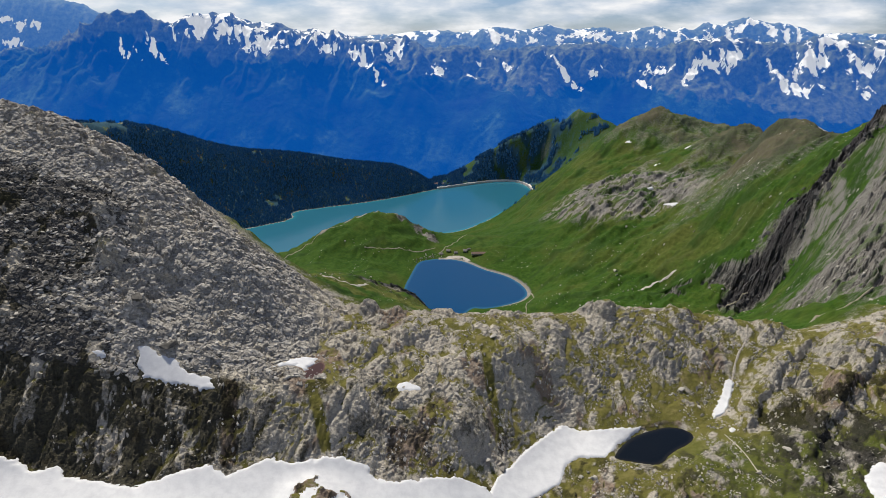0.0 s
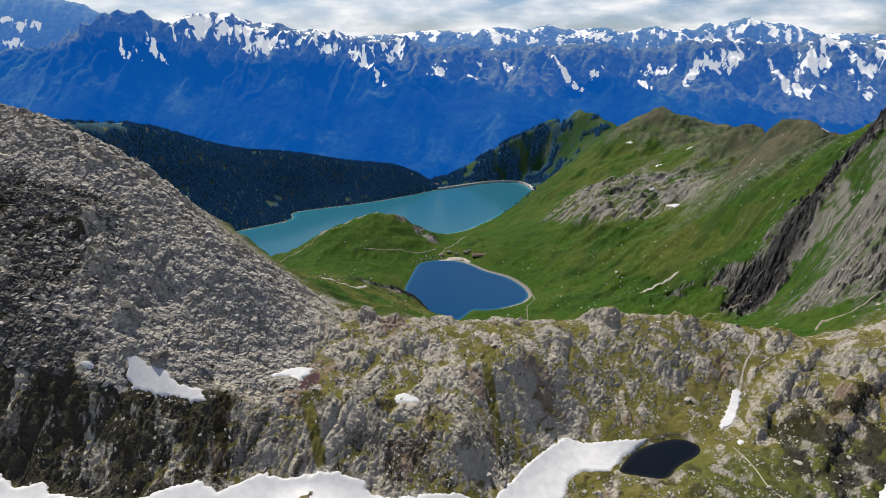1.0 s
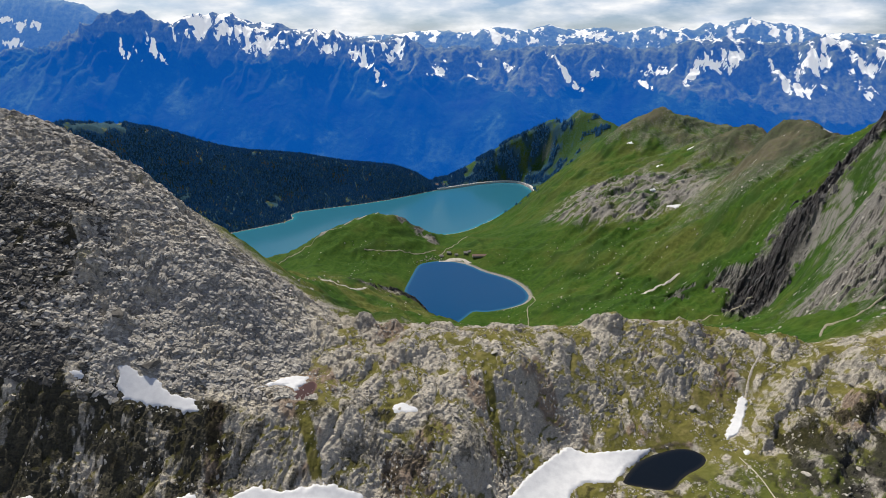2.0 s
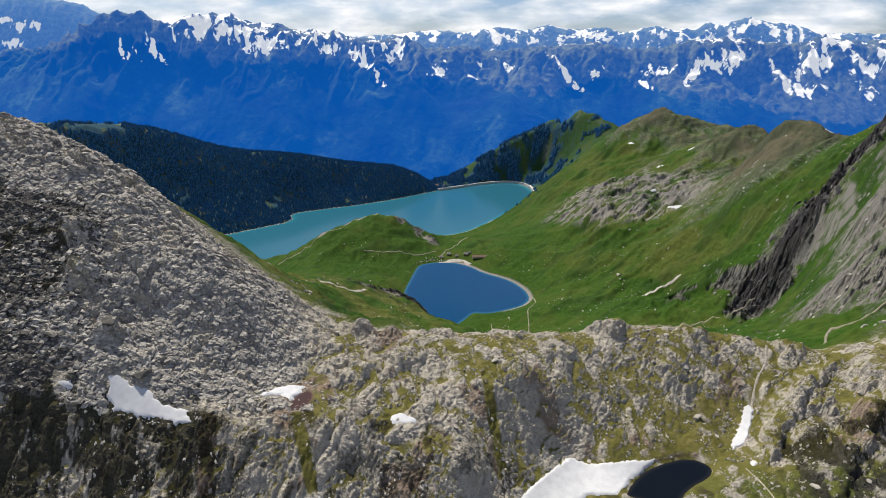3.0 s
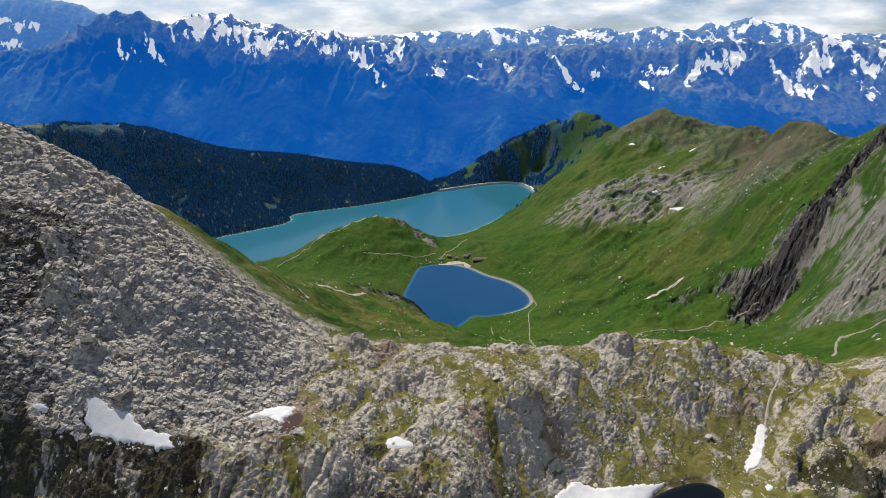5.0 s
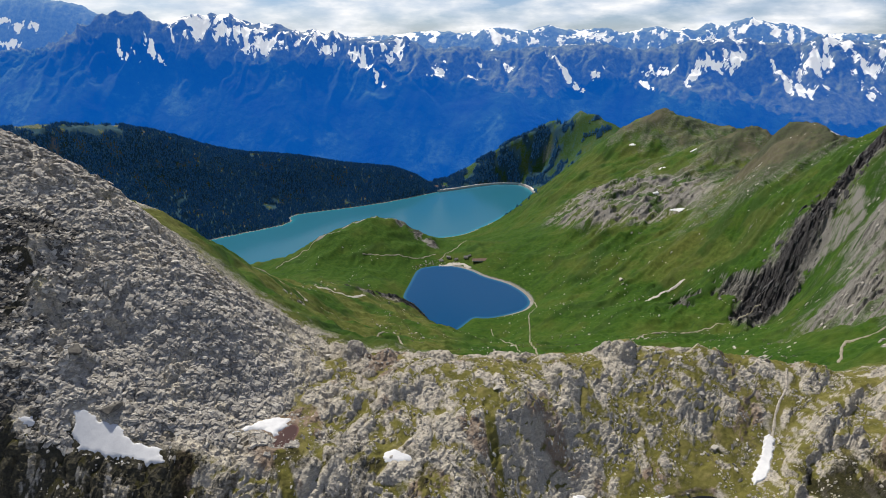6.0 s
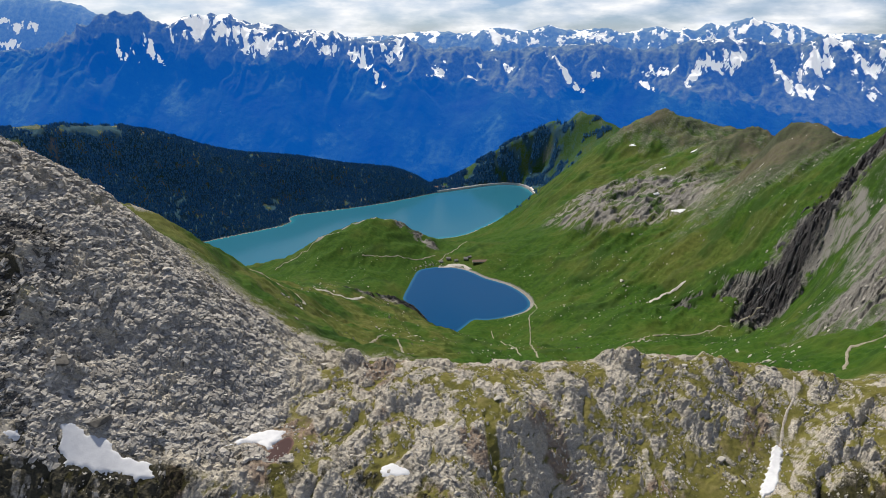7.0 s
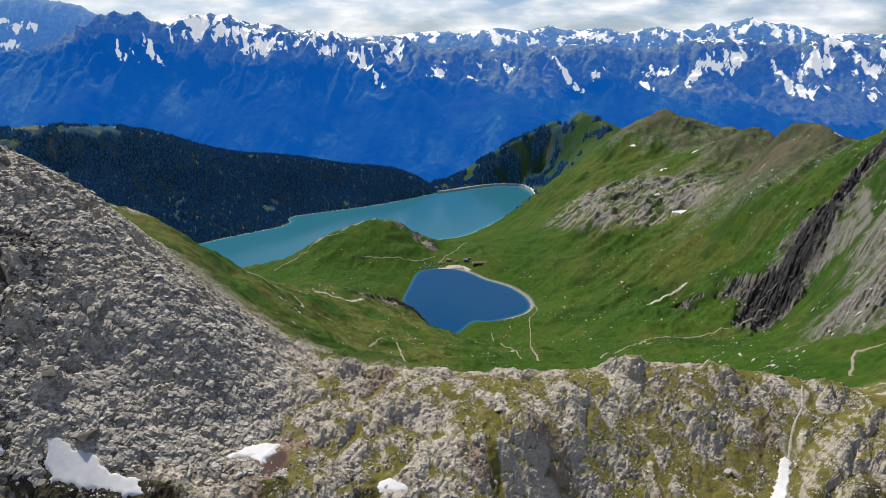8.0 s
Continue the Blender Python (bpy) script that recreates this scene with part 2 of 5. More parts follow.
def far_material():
    """Distant range. The blue of the air in between is put into the material as emission."""
    m, n, l, b = material("hazed_mountains")
    pos = position(n)
    snow, wood = attr_node(n, "snow"), attr_node(n, "veg")
    big = noise_node(n, l, 0.004, 6, 0.6, pos)
    fine = noise_node(n, l, 0.03, 7, 0.65, pos)
    # rock holds little blue, since the haze emission adds it
    rock = ramp_node(n, l, fine, [(0.3, (0.036, 0.052, 0.012)), (0.5, (0.100, 0.118, 0.032)), (0.7, (0.19, 0.195, 0.070))])
    trees = ramp_node(n, l, math_node(n, l, "ADD", math_node(n, l, "MULTIPLY", big, 0.7), math_node(n, l, "MULTIPLY", fine, 0.3)), [(0.38, (0.003, 0.011, 0.009)), (0.55, (0.013, 0.042, 0.016)), (0.64, (0.06, 0.115, 0.04))])
    jit = math_node(n, l, "MULTIPLY", math_node(n, l, "SUBTRACT", fine, 0.5), 1.0)
    def edge(a, k):
        return math_node(n, l, "MULTIPLY", math_node(n, l, "SUBTRACT", math_node(n, l, "ADD", a, jit), 0.4), k, True)
    col = mix_node(n, l, math_node(n, l, "MULTIPLY", math_node(n, l, "SUBTRACT", math_node(n, l, "ADD", wood, math_node(n, l, "MULTIPLY", jit, 0.35)), 0.35), 3.0, True), rock, trees)
    streak = noise_node(n, l, 0.09, 6, 0.72, pos)
    jit = math_node(n, l, "ADD", jit, math_node(n, l, "MULTIPLY", math_node(n, l, "SUBTRACT", streak, 0.5), 1.5))
    col = mix_node(n, l, edge(snow, 5.0), col, (0.80, 0.79, 0.76))
    l.new(col, b.inputs["Base Color"])
    b.inputs["Roughness"].default_value = 0.95
    b.inputs["Specular IOR Level"].default_value = 0.1
    # haze painted as a glow: stronger low in the valley, weaker towards the crests
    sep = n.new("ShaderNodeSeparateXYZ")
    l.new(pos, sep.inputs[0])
    haze_glow = n.new("ShaderNodeMapRange")
    haze_glow.inputs["From Min"].default_value, haze_glow.inputs["From Max"].default_value = 80, 480
    haze_glow.inputs["To Min"].default_value, haze_glow.inputs["To Max"].default_value = 0.31, 0.27
    l.new(sep.outputs["Z"], haze_glow.inputs["Value"])
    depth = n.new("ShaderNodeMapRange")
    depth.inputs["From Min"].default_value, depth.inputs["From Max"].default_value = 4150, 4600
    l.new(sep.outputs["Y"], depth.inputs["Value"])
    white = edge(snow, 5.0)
    haze_colour = mix_node(n, l, depth.outputs["Result"], (0.002, 0.215, 1.03), (0.16, 0.54, 1.55))
    # the snow glows near white in place of the blue haze
    l.new(mix_node(n, l, white, haze_colour, (1.5, 1.55, 1.65)), b.inputs["Emission Color"])
    l.new(math_node(n, l, "MULTIPLY", haze_glow.outputs["Result"], math_node(n, l, "SUBTRACT", 1.0, math_node(n, l, "MULTIPLY", white, 0.3))), b.inputs["Emission Strength"])
    l.new(bump_node(n, l, fine, 0.7, 10.0), b.inputs["Normal"])
    return m


def snow_material():
    m, n, l, b = material("old_snow")
    pos = position(n)
    k = noise_node(n, l, 0.35, 6, 0.6, pos)
    l.new(ramp_node(n, l, k, [(0.3, (0.50, 0.51, 0.53)), (0.6, (0.60, 0.61, 0.62))]), b.inputs["Base Color"])
    b.inputs["Roughness"].default_value = 0.6
    l.new(bump_node(n, l, noise_node(n, l, 1.5, 5, 0.6, pos), 0.3, 0.15), b.inputs["Normal"])
    return m


MAT_GROUND = ground_material()
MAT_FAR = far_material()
MAT_SNOW = snow_material()


def stone_material():
    m, n, l, b = material("grey_stone")
    geo = n.new("ShaderNodeNewGeometry")
    info = n.new("ShaderNodeObjectInfo")
    pick = math_node(n, l, "FRACT", math_node(n, l, "ADD", geo.outputs["Random Per Island"], info.outputs["Random"]))
    tone = ramp_node(n, l, pick, [(0.0, (0.22, 0.206, 0.18)), (0.55, (0.44, 0.413, 0.36)), (1.0, (0.60, 0.562, 0.488))])
    k = noise_node(n, l, 1.6, 6, 0.65, geo.outputs["Position"])
    l.new(mix_node(n, l, math_node(n, l, "MULTIPLY", k, 0.6), tone, (0.12, 0.115, 0.11)), b.inputs["Base Color"])
    b.inputs["Roughness"].default_value = 0.92
    b.inputs["Specular IOR Level"].default_value = 0.2
    l.new(bump_node(n, l, k, 0.5, 0.2), b.inputs["Normal"])
    return m


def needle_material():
    m, n, l, b = material("haze_blue_needles")
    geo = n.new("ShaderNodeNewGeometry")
    # needle green shifted to blue: the haze over the woods is in the colour
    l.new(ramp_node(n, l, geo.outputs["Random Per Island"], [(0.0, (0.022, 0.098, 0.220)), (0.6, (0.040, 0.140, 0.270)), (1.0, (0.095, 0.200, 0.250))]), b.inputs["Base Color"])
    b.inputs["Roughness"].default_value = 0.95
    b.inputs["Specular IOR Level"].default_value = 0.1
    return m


MAT_STONE = stone_material()
MAT_PATH = plain("trodden_path", (0.23, 0.21, 0.155), 0.95, 0.2, 0.6)
MAT_TRAIL = plain("dusty_trail", (0.36, 0.325, 0.27), 0.95, 0.4, 1.2)
MAT_HAZE_NEEDLES = needle_material()
MAT_CONCRETE = plain("pale_concrete", (0.6, 0.58, 0.54), 0.85, 0.12, 0.3)
MAT_UPPER = water_material("deep_blue_water", (0.0005, 0.046, 0.130), (0.02, 0.11, 0.18), 0.12)
MAT_RESERVOIR = water_material("turquoise_water", (0.022, 0.125, 0.185), (0.02, 0.20, 0.25), 0.15)
MAT_DARK = plain("dark_schist", (0.05, 0.049, 0.05), 0.85, 0.5, 0.4)
MAT_DARK_SLAB = plain("dark_slabs", (0.078, 0.073, 0.064), 0.92, 0.55, 0.9)
MAT_GRAVEL = plain("pale_gravel", (0.42, 0.39, 0.35), 0.95, 0.25, 0.25)
MAT_WALL = plain("rubble_wall", (0.38, 0.36, 0.33), 0.9, 0.25, 1.5)
MAT_ROOF = plain("stone_slab_roof", (0.20, 0.19, 0.18), 0.85, 0.25, 1.2)
MAT_RUST = plain("rusty_sheet_roof", (0.19, 0.12, 0.09), 0.7, 0.25, 0.8)
MAT_WOOD = plain("weathered_wood", (0.15, 0.10, 0.07), 0.85, 0.2, 2.0)
MAT_RED = water_material("rust_brown_water", (0.055, 0.028, 0.022), (0.13, 0.075, 0.055), 0.2)
MAT_POND = water_material("black_water", (0.002, 0.004, 0.006), (0.015, 0.015, 0.013), 0.1)

# ---- the lie of the land: shores, crests and slopes ----
UPPER = rounded([(-90, 1263), (-69, 1275), (-43, 1283), (-15, 1278), (16, 1260), (47, 1221), (73, 1204), (95, 1187), (115, 1157), (127, 1128), (131, 1095), (118, 1067), (98, 1051), (67, 1033), (43, 1025), (23, 1029), (10, 1004), (-11, 969), (-38, 967), (-69, 1012), (-97, 1069), (-111, 1106), (-111, 1128), (-106, 1167), (-102, 1203), (-97, 1243)], 1)
RESERVOIR = rounded([(-109, 2608), (-25, 2664), (75, 2733), (204, 2785), (276, 2736), (303, 2560), (251, 2449), (149, 2244), (62, 2101),
                 (-6, 2015), (-90, 1980), (-333, 1900), (-462, 1850), (-523, 1768), (-577, 1717), (-675, 1666), (-820, 1640), (-930, 1720),
                 (-890, 1830), (-825, 1919), (-710, 2022), (-608, 2119), (-645, 2209), (-553, 2267), (-396, 2357), (-273, 2449)], 1)
POND = rounded([(57.4, 189), (64.8, 198.9), (72.7, 204.2), (85.3, 209.2), (92.5, 204.1), (89.3, 198), (80.1, 192.5), (73.2, 184), (65.8, 185.5), (58, 187)])
POOL = rounded([(-56.5, 186), (-55.7, 194.3), (-52, 199.5), (-48.8, 196), (-50, 187)], 1)
UPPER_Z, RESERVOIR_Z, POND_Z, POOL_Z = 0.0, -172.0, 332.0, 362.6

RIDGE_PATH = [(131.3, 257), (127.5, 248.7), (120.8, 239.4), (116.8, 232.6), (109.8, 220.1), (106.5, 211.9), (101.8, 200), (103.9, 188.7), (103.7, 176.5), (106.2, 170.4)]
SNOW_PLAN = [   # outline, label, thickness, mesh, raggedness, rounding
    ([(-112.1, 184.5), (-109, 186), (-104.4, 184.5), (-99.9, 184.8), (-97.4, 184.1), (-97.3, 182.7), (-93.4, 181.6), (-89.6, 181.8), (-85.4, 180.8),
            (-83.9, 177.7), (-90, 177), (-101.1, 177), (-107.7, 176.8)], "white old snow patch below the scree slope", 0.45, 0.35, 0.7, 0),
    ([(-125.9, 180.5), (-122.4, 182), (-120.5, 179.7), (-124.5, 179.4)], "small white snow remnant among dark rocks", 0.5, 0.35, 0.4),
    ([(-68.5, 190.9), (-63.3, 197), (-57.2, 201.5), (-53.6, 201.5), (-53.8, 197.8), (-56.1, 191.5), (-59.8, 194), (-64.6, 193.4)], "white snow tongue beside a rust-brown pool", 0.8, 0.35, 0.6, 0),
    ([(-22.9, 190), (-19.3, 192.2), (-12.5, 189.3), (-14, 187.5), (-21.8, 186.8)], "small white snow patch on a grey rock shelf", 0.6, 0.35, 0.5),
    ([(115.2, 231.6), (116.2, 229.7), (111.5, 220.6), (106.9, 213.7), (102.4, 211.8), (103.6, 215.5), (108, 221.3), (113.2, 230)], "narrow white snow strip along the ridge path", 0.2, 0.25, 0.6, 0),
    ([(105.4, 204.2), (107.2, 203), (106, 201), (104, 201)], "tiny white snow remnant beside the path", 0.4, 0.3, 0.3),
    ([(34.2, 196.4), (40.5, 202.5), (48.1, 200.5), (56.6, 201.5), (65.9, 204), (73.5, 206.5), (67.7, 201.7), (61, 195.5), (57.4, 190.2), (54.5, 187.5),
            (44, 187.5), (39, 183), (36, 174), (20, 160), (10, 160), (13, 168.4), (24.2, 185), (30.9, 193.1)], "white snow bank running into a black pond", 0.6, 0.5, 0.45, 0),
    ([(-143, 153.4), (-138, 153), (-132, 151), (-126, 153.7), (-121.8, 151), (-110.5, 150.5), (-101.3, 149.5), (-90.4, 153.3), (-78.3, 158), (-73.2, 155),
            (-62.6, 163), (-53.4, 162.5), (-40.8, 165.5), (-29.5, 164), (-27, 160), (-16.3, 160.4), (-1.7, 163.8), (9.5, 164.1), (14.2, 160), (10, 140), (0, 120),
            (-60, 108), (-150, 112), (-170, 140)], "broad white snowfield at the foot of dark crags", 0.7, 0.6, 0.7, 0),
    ([(133, 168), (140, 174.5), (146, 172), (152, 166), (143, 155), (131, 159)], "white snow patch below grassy rock knobs", 0.8, 0.5, 0.8),
]

CRESTS = {   # near ground, metres
    "massif": [(-330, 330, 455), (-216, 280, 446), (-192, 275, 443), (-172, 270, 437), (-157, 268, 430), (-140, 264, 424), (-122, 256, 413), (-115, 252, 404),
               (-101, 250, 394), (-89, 249, 386), (-72, 248, 378), (-65, 248, 366), (-53, 248, 358)],
    "saddle": [(-53, 248, 358), (-43, 246, 363), (-28, 243, 360), (-20, 250, 358), (12, 256, 356), (48, 260, 356), (72, 262, 359), (98, 260, 359),
               (130, 258, 355), (149, 260, 352), (156, 258, 349), (172, 252, 357), (186, 248, 363), (250, 250, 385)],
    "massif_face": [(-175, 240, 428), (-136, 222, 408), (-146, 212, 401), (-131, 205, 396), (-109, 209, 382), (-113, 189, 380), (-132, 175, 372)],
    "scree": [(-99, 231, 403), (-102, 219, 396), (-80, 222, 388), (-80, 212, 378), (-68, 210, 369), (-62, 225, 371)],
    "step": [(-190, 180, 392), (-132, 175, 372), (-103, 176, 366), (-84, 179, 365), (-60, 182, 362), (-52, 181, 360.5), (-44, 180, 361), (-13, 187, 358), (2, 178, 356), (14, 197, 350)],
    "shelf": [(-84, 192, 368), (-55, 203, 361), (-35, 200, 361), (-14, 210, 360), (12, 212, 361), (40, 222, 354)],
    "shelf_back": [(-15, 232, 366), (19, 230, 364), (62, 234, 348), (86, 230, 342), (111, 239, 345), (133, 250, 350)],
    "snow_foot": [(-220, 150, 362), (-124, 154, 349), (-73, 156, 347), (-58, 163, 345), (-29, 164, 344), (0, 166, 342), (18, 182, 336), (40, 205, 334)],
    "hollow": [(-160, 100, 345), (-60, 100, 338), (0, 110, 334), (60, 120, 333), (120, 110, 338), (200, 110, 350)],
    "pond_side": [(50, 196, 333), (64, 180, 333), (82, 181, 336), (98, 192, 335), (103, 215, 334)],
    "right_knobs": [(115, 231, 338), (120, 195, 340), (131, 214, 345), (149, 231, 351), (166, 246, 360), (175, 215, 357), (150, 180, 346), (200, 200, 365)],
    "south": [(-300, -300, 330), (0, -300, 330), (300, -300, 340), (-400, 100, 400), (400, 100, 420)],
}
SLOPES = {   # the basin behind the saddle
    "spur": [(-300, 380, 395), (-224, 405, 372), (-226, 450, 357), (-224, 520, 315), (-228, 620, 252), (-228, 720, 193), (-200, 800, 150), (-151, 880, 117), (-106, 940, 75), (-77, 980, 42), (-40, 985, 4)],
    "spur_west": [(-420, 500, 340), (-420, 800, 130), (-420, 1100, 20), (-480, 1350, -60)],
    "behind_saddle": [(-100, 330, 325), (-40, 320, 315), (30, 320, 305), (90, 320, 305), (150, 320, 308), (205, 330, 312), (245, 330, 330)],
    "meadow": [(-144, 665, 163), (-69, 590, 184), (-51, 520, 202), (-90, 540, 200), (76, 600, 160), (49, 740, 108), (74, 880, 25), (160, 900, 45)],
    "meadow_right": [(197, 700, 133), (290, 690, 144), (317, 630, 176), (272, 450, 273), (250, 400, 284), (291, 430, 290)],
    "dark_spur": [(700, 900, 470), (600, 870, 400), (542, 860, 337), (525, 860, 313), (486, 835, 287), (459, 815, 251), (436, 805, 219), (419, 800, 169), (409, 785, 119)],
    "dark_right": [(800, 700, 560), (502, 760, 367), (441, 650, 331), (457, 720, 280), (419, 700, 243), (405, 715, 194), (385, 720, 142), (340, 560, 255), (367, 520, 301)],
    "near_right": [(303, 500, 241), (312, 430, 292), (420, 420, 370), (600, 500, 500)],
    "right_face": [(396, 909, 150), (325, 935, 90), (265, 993, 74), (440, 980, 182), (380, 1060, 134), (215, 1200, 50), (178, 970, 55), (244, 860, 89), (340, 810, 113), (482, 1050, 239), (490, 950, 253), (545, 980, 285)],
    "peak_right": [(900, 1080, 330), (760, 1100, 290), (674, 1110, 293), (649, 1140, 306), (633, 1190, 319), (616, 1230, 322), (591, 1215, 304), (554, 1180, 270), (510, 1170, 212), (445, 1120, 171), (366, 1060, 125)],
    "behind_peak": [(560, 1330, 185), (470, 1260, 140), (640, 1400, 185), (720, 1330, 230), (400, 1180, 112)],
    "peak_second": [(960, 1600, 120), (860, 1620, 185), (788, 1640, 234), (753, 1690, 257), (712, 1680, 234), (654, 1640, 215), (597, 1600, 165), (511, 1500, 139), (533, 1412, 163), (427, 1400, 130), (295, 1393, 115)],
    "peak_middle": [(1300, 2250, 0), (1100, 2180, 110), (930, 2150, 178), (813, 2150, 203), (714, 2140, 218), (673, 2110, 239), (638, 2090, 250), (599, 2070, 229), (542, 2050, 202), (479, 2000, 160), (428, 1940, 100), (309, 1840, 55)],
    "peak_wooded": [(663, 2700, 102), (586, 2800, 130), (507, 2850, 143), (424, 2870, 122), (327, 2880, 76), (215, 2890, 22), (76, 2900, -76), (-55, 2900, -186), (-129, 2900, -234)],
    "wooded_face": [(443, 2700, -42), (350, 2790, -100), (362, 2680, -140)],
    "corridor": [(649, 1950, 153), (462, 1800, 102), (345, 1600, 90), (245, 1520, 47), (160, 1420, 25), (78, 1310, 12)],
    "knoll": [(-330, 1330, 30), (-288, 1380, 40), (-257, 1400, 58), (-220, 1420, 66), (-174, 1430, 63), (-133, 1425, 45), (-98, 1410, 26), (-72, 1380, 8)],
    "knoll_front": [(-380, 1290, 2), (-335, 1330, 20), (-270, 1290, 32), (-205, 1250, 14), (-142, 1250, 14), (-306, 1210, 14), (-223, 1130, 25), (-147, 1130, 16), (-185, 965, 82), (-235, 905, 98), (-142, 1015, 42), (-290, 1010, 70), (-35, 1340, 5), (28, 1330, 12), (76, 1290, 14)],
    "shore_east": [(30, 1700, -110), (110, 1900, -110), (200, 2100, -90), (300, 2350, -80)],
    "shore_west": [(-150, 1650, -90), (-330, 1650, -90), (-480, 1500, -80), (-700, 1300, -60), (-900, 1000, 100)],
    "wood_crest": [(-1900, 1750, 190), (-1482, 1850, 162), (-1417, 1900, 160), (-1348, 1950, 153), (-1252, 2050, 136), (-1155, 2150, 147), (-1067, 2250, 114), (-962, 2330, 48), (-860, 2400, 15), (-683, 2480, -2), (-518, 2560, -48), (-314, 2620, -69), (-209, 2660, -107), (-150, 2690, -161)],
    "wood_face": [(-1307, 1950, 53), (-1163, 2020, 40), (-1010, 2080, -29), (-1084, 1850, -46), (-786, 2280, -74), (-507, 2480, -130), (-878, 2020, -115), (-684, 2280, -138)],
    "valley": [(-2400, 2600, -300), (-1400, 2900, -450), (-800, 3100, -600), (0, 3100, -600), (500, 2900, -350), (1200, 2800, -250), (2400, 2600, -100), (2400, 3300, -700), (0, 3500, -800), (-2400, 3300, -800)],
    "rim": [(-1500, 300, 420), (-2200, 1200, 300), (1500, 1000, 330), (2200, 1800, 0), (1500, 300, 450), (900, 1450, 110), (1050, 1300, 190), (800, 1480, 120), (1200, 1700, 60), (1000, 1900, 90), (820, 1900, 130), (900, 2400, 20), (1300, 2450, -60), (760, 2750, 0), (-900, -300, 420), (900, -300, 450), (-900, 600, 330)],
}


SPOTS = {"behind_peak", "south", "rim", "meadow", "meadow_right", "dark_right", "near_right", "right_face", "knoll_front", "wood_face", "wooded_face",
         "massif_face", "scree", "right_knobs", "valley", "shelf_back"}   # single heights, not joined into lines


def samples(lines, step):
    """Points at even steps along crest lines."""
    out = []
    for key, line in lines.items():
        if key in SPOTS:
            out += line
            continue
        for a, b in zip(line, line[1:]):
            k = max(1, int(math.dist(a[:2], b[:2]) / step))
            out += [tuple(a[i] + (b[i] - a[i]) * j / k for i in range(3)) for j in range(k)]
        out.append(line[-1])
    return out


class Surface:
    """A sheet stretched over crest lines, creased along them."""

    def __init__(self, pts, soft):
        p = np.array(pts, float)
        _, first = np.unique(p[:, :2].round(1), axis=0, return_index=True)
        self.p, self.c = p[first, :2], p[first, 2].mean()
        n = len(self.p)
        d = np.hypot(self.p[:, None, 0] - self.p[None, :, 0], self.p[:, None, 1] - self.p[None, :, 1])
        k = np.zeros((n + 3, n + 3))
        k[:n, :n] = -d + soft * np.eye(n)
        k[:n, n], k[:n, n + 1:], k[n, :n], k[n + 1:, :n] = 1, self.p / 1000, 1, self.p.T / 1000
        self.w = np.linalg.solve(k, np.r_[p[first, 2] - self.c, 0, 0, 0])

    def __call__(self, x, y):
        shape = np.shape(x)
        x, y, n = np.ravel(x), np.ravel(y), len(self.p)
        out = np.empty(len(x))
        for i in range(0, len(x), 20000):
            a, b = x[i:i + 20000], y[i:i + 20000]
            d = np.hypot(a[:, None] - self.p[None, :, 0], b[:, None] - self.p[None, :, 1])
            out[i:i + 20000] = -d @ self.w[:n] + self.w[n] + (a * self.w[n + 1] + b * self.w[n + 2]) / 1000 + self.c
        return out.reshape(shape)


def shores(poly, z, step, deep):
    ring = [(*p, z + 1) for p in poly] + [(*poly[0], z + 1)]
    c = (sum(p[0] for p in poly) / len(poly), sum(p[1] for p in poly) / len(poly))
    return samples({"shore": ring}, step)[::1 if step > 20 else 2] + [(*c, z - deep)]


land = Surface(samples(CRESTS, 12) + samples(SLOPES, 45) + shores(UPPER, UPPER_Z, 40, 10) + shores(RESERVOIR, RESERVOIR_Z, 70, 25) + shores(POND, POND_Z, 6, 2) + shores(POOL, POOL_Z, 5, 1), 2.0)
CRAG = [(560, 880), (505, 850), (452, 820), (420, 805), (402, 790)]
SADDLE = CRESTS["massif"] + CRESTS["saddle"][1:]


def sheet(name, rows, cols, half, height, mat, broken=None):
    """A ground sheet of rows that widen with distance. half(y): its half width."""
    u = np.linspace(-1, 1, cols)
    Y = np.repeat(rows[:, None], cols, 1)
    X = half(rows)[:, None] * u[None, :]
    Z, attrs = height(X, Y, rows, u)
    nr, nc = X.shape
    verts = np.stack([X, Y, Z], -1).reshape(-1, 3)
    i = np.arange(nr * nc).reshape(nr, nc)
    quads = np.stack([i[:-1, :-1], i[:-1, 1:], i[1:, 1:], i[1:, :-1]], -1).reshape(-1, 4)
    me = bpy.data.meshes.new(name)
    me.vertices.add(len(verts))
    me.vertices.foreach_set("co", verts.astype(np.float32).ravel())
    me.loops.add(quads.size)
    me.loops.foreach_set("vertex_index", quads.astype(np.int32).ravel())
    me.polygons.add(len(quads))
    me.polygons.foreach_set("loop_start", np.arange(0, quads.size, 4, dtype=np.int32))
    soft = np.ones((nr - 1, nc - 1), bool) if broken is None else attrs[broken][:-1, :-1] < 0.5      # broken rock shows flat faces
    me.polygons.foreach_set("use_smooth", soft.ravel())
    for key, v in attrs.items():
        at = me.attributes.new(key, "FLOAT", "POINT")
        at.data.foreach_set("value", np.clip(v, 0, 1).astype(np.float32).ravel())
    me.update(calc_edges=True)
    me.materials.append(mat)
    ob = new(name, me)
    return ob, X, Y, Z


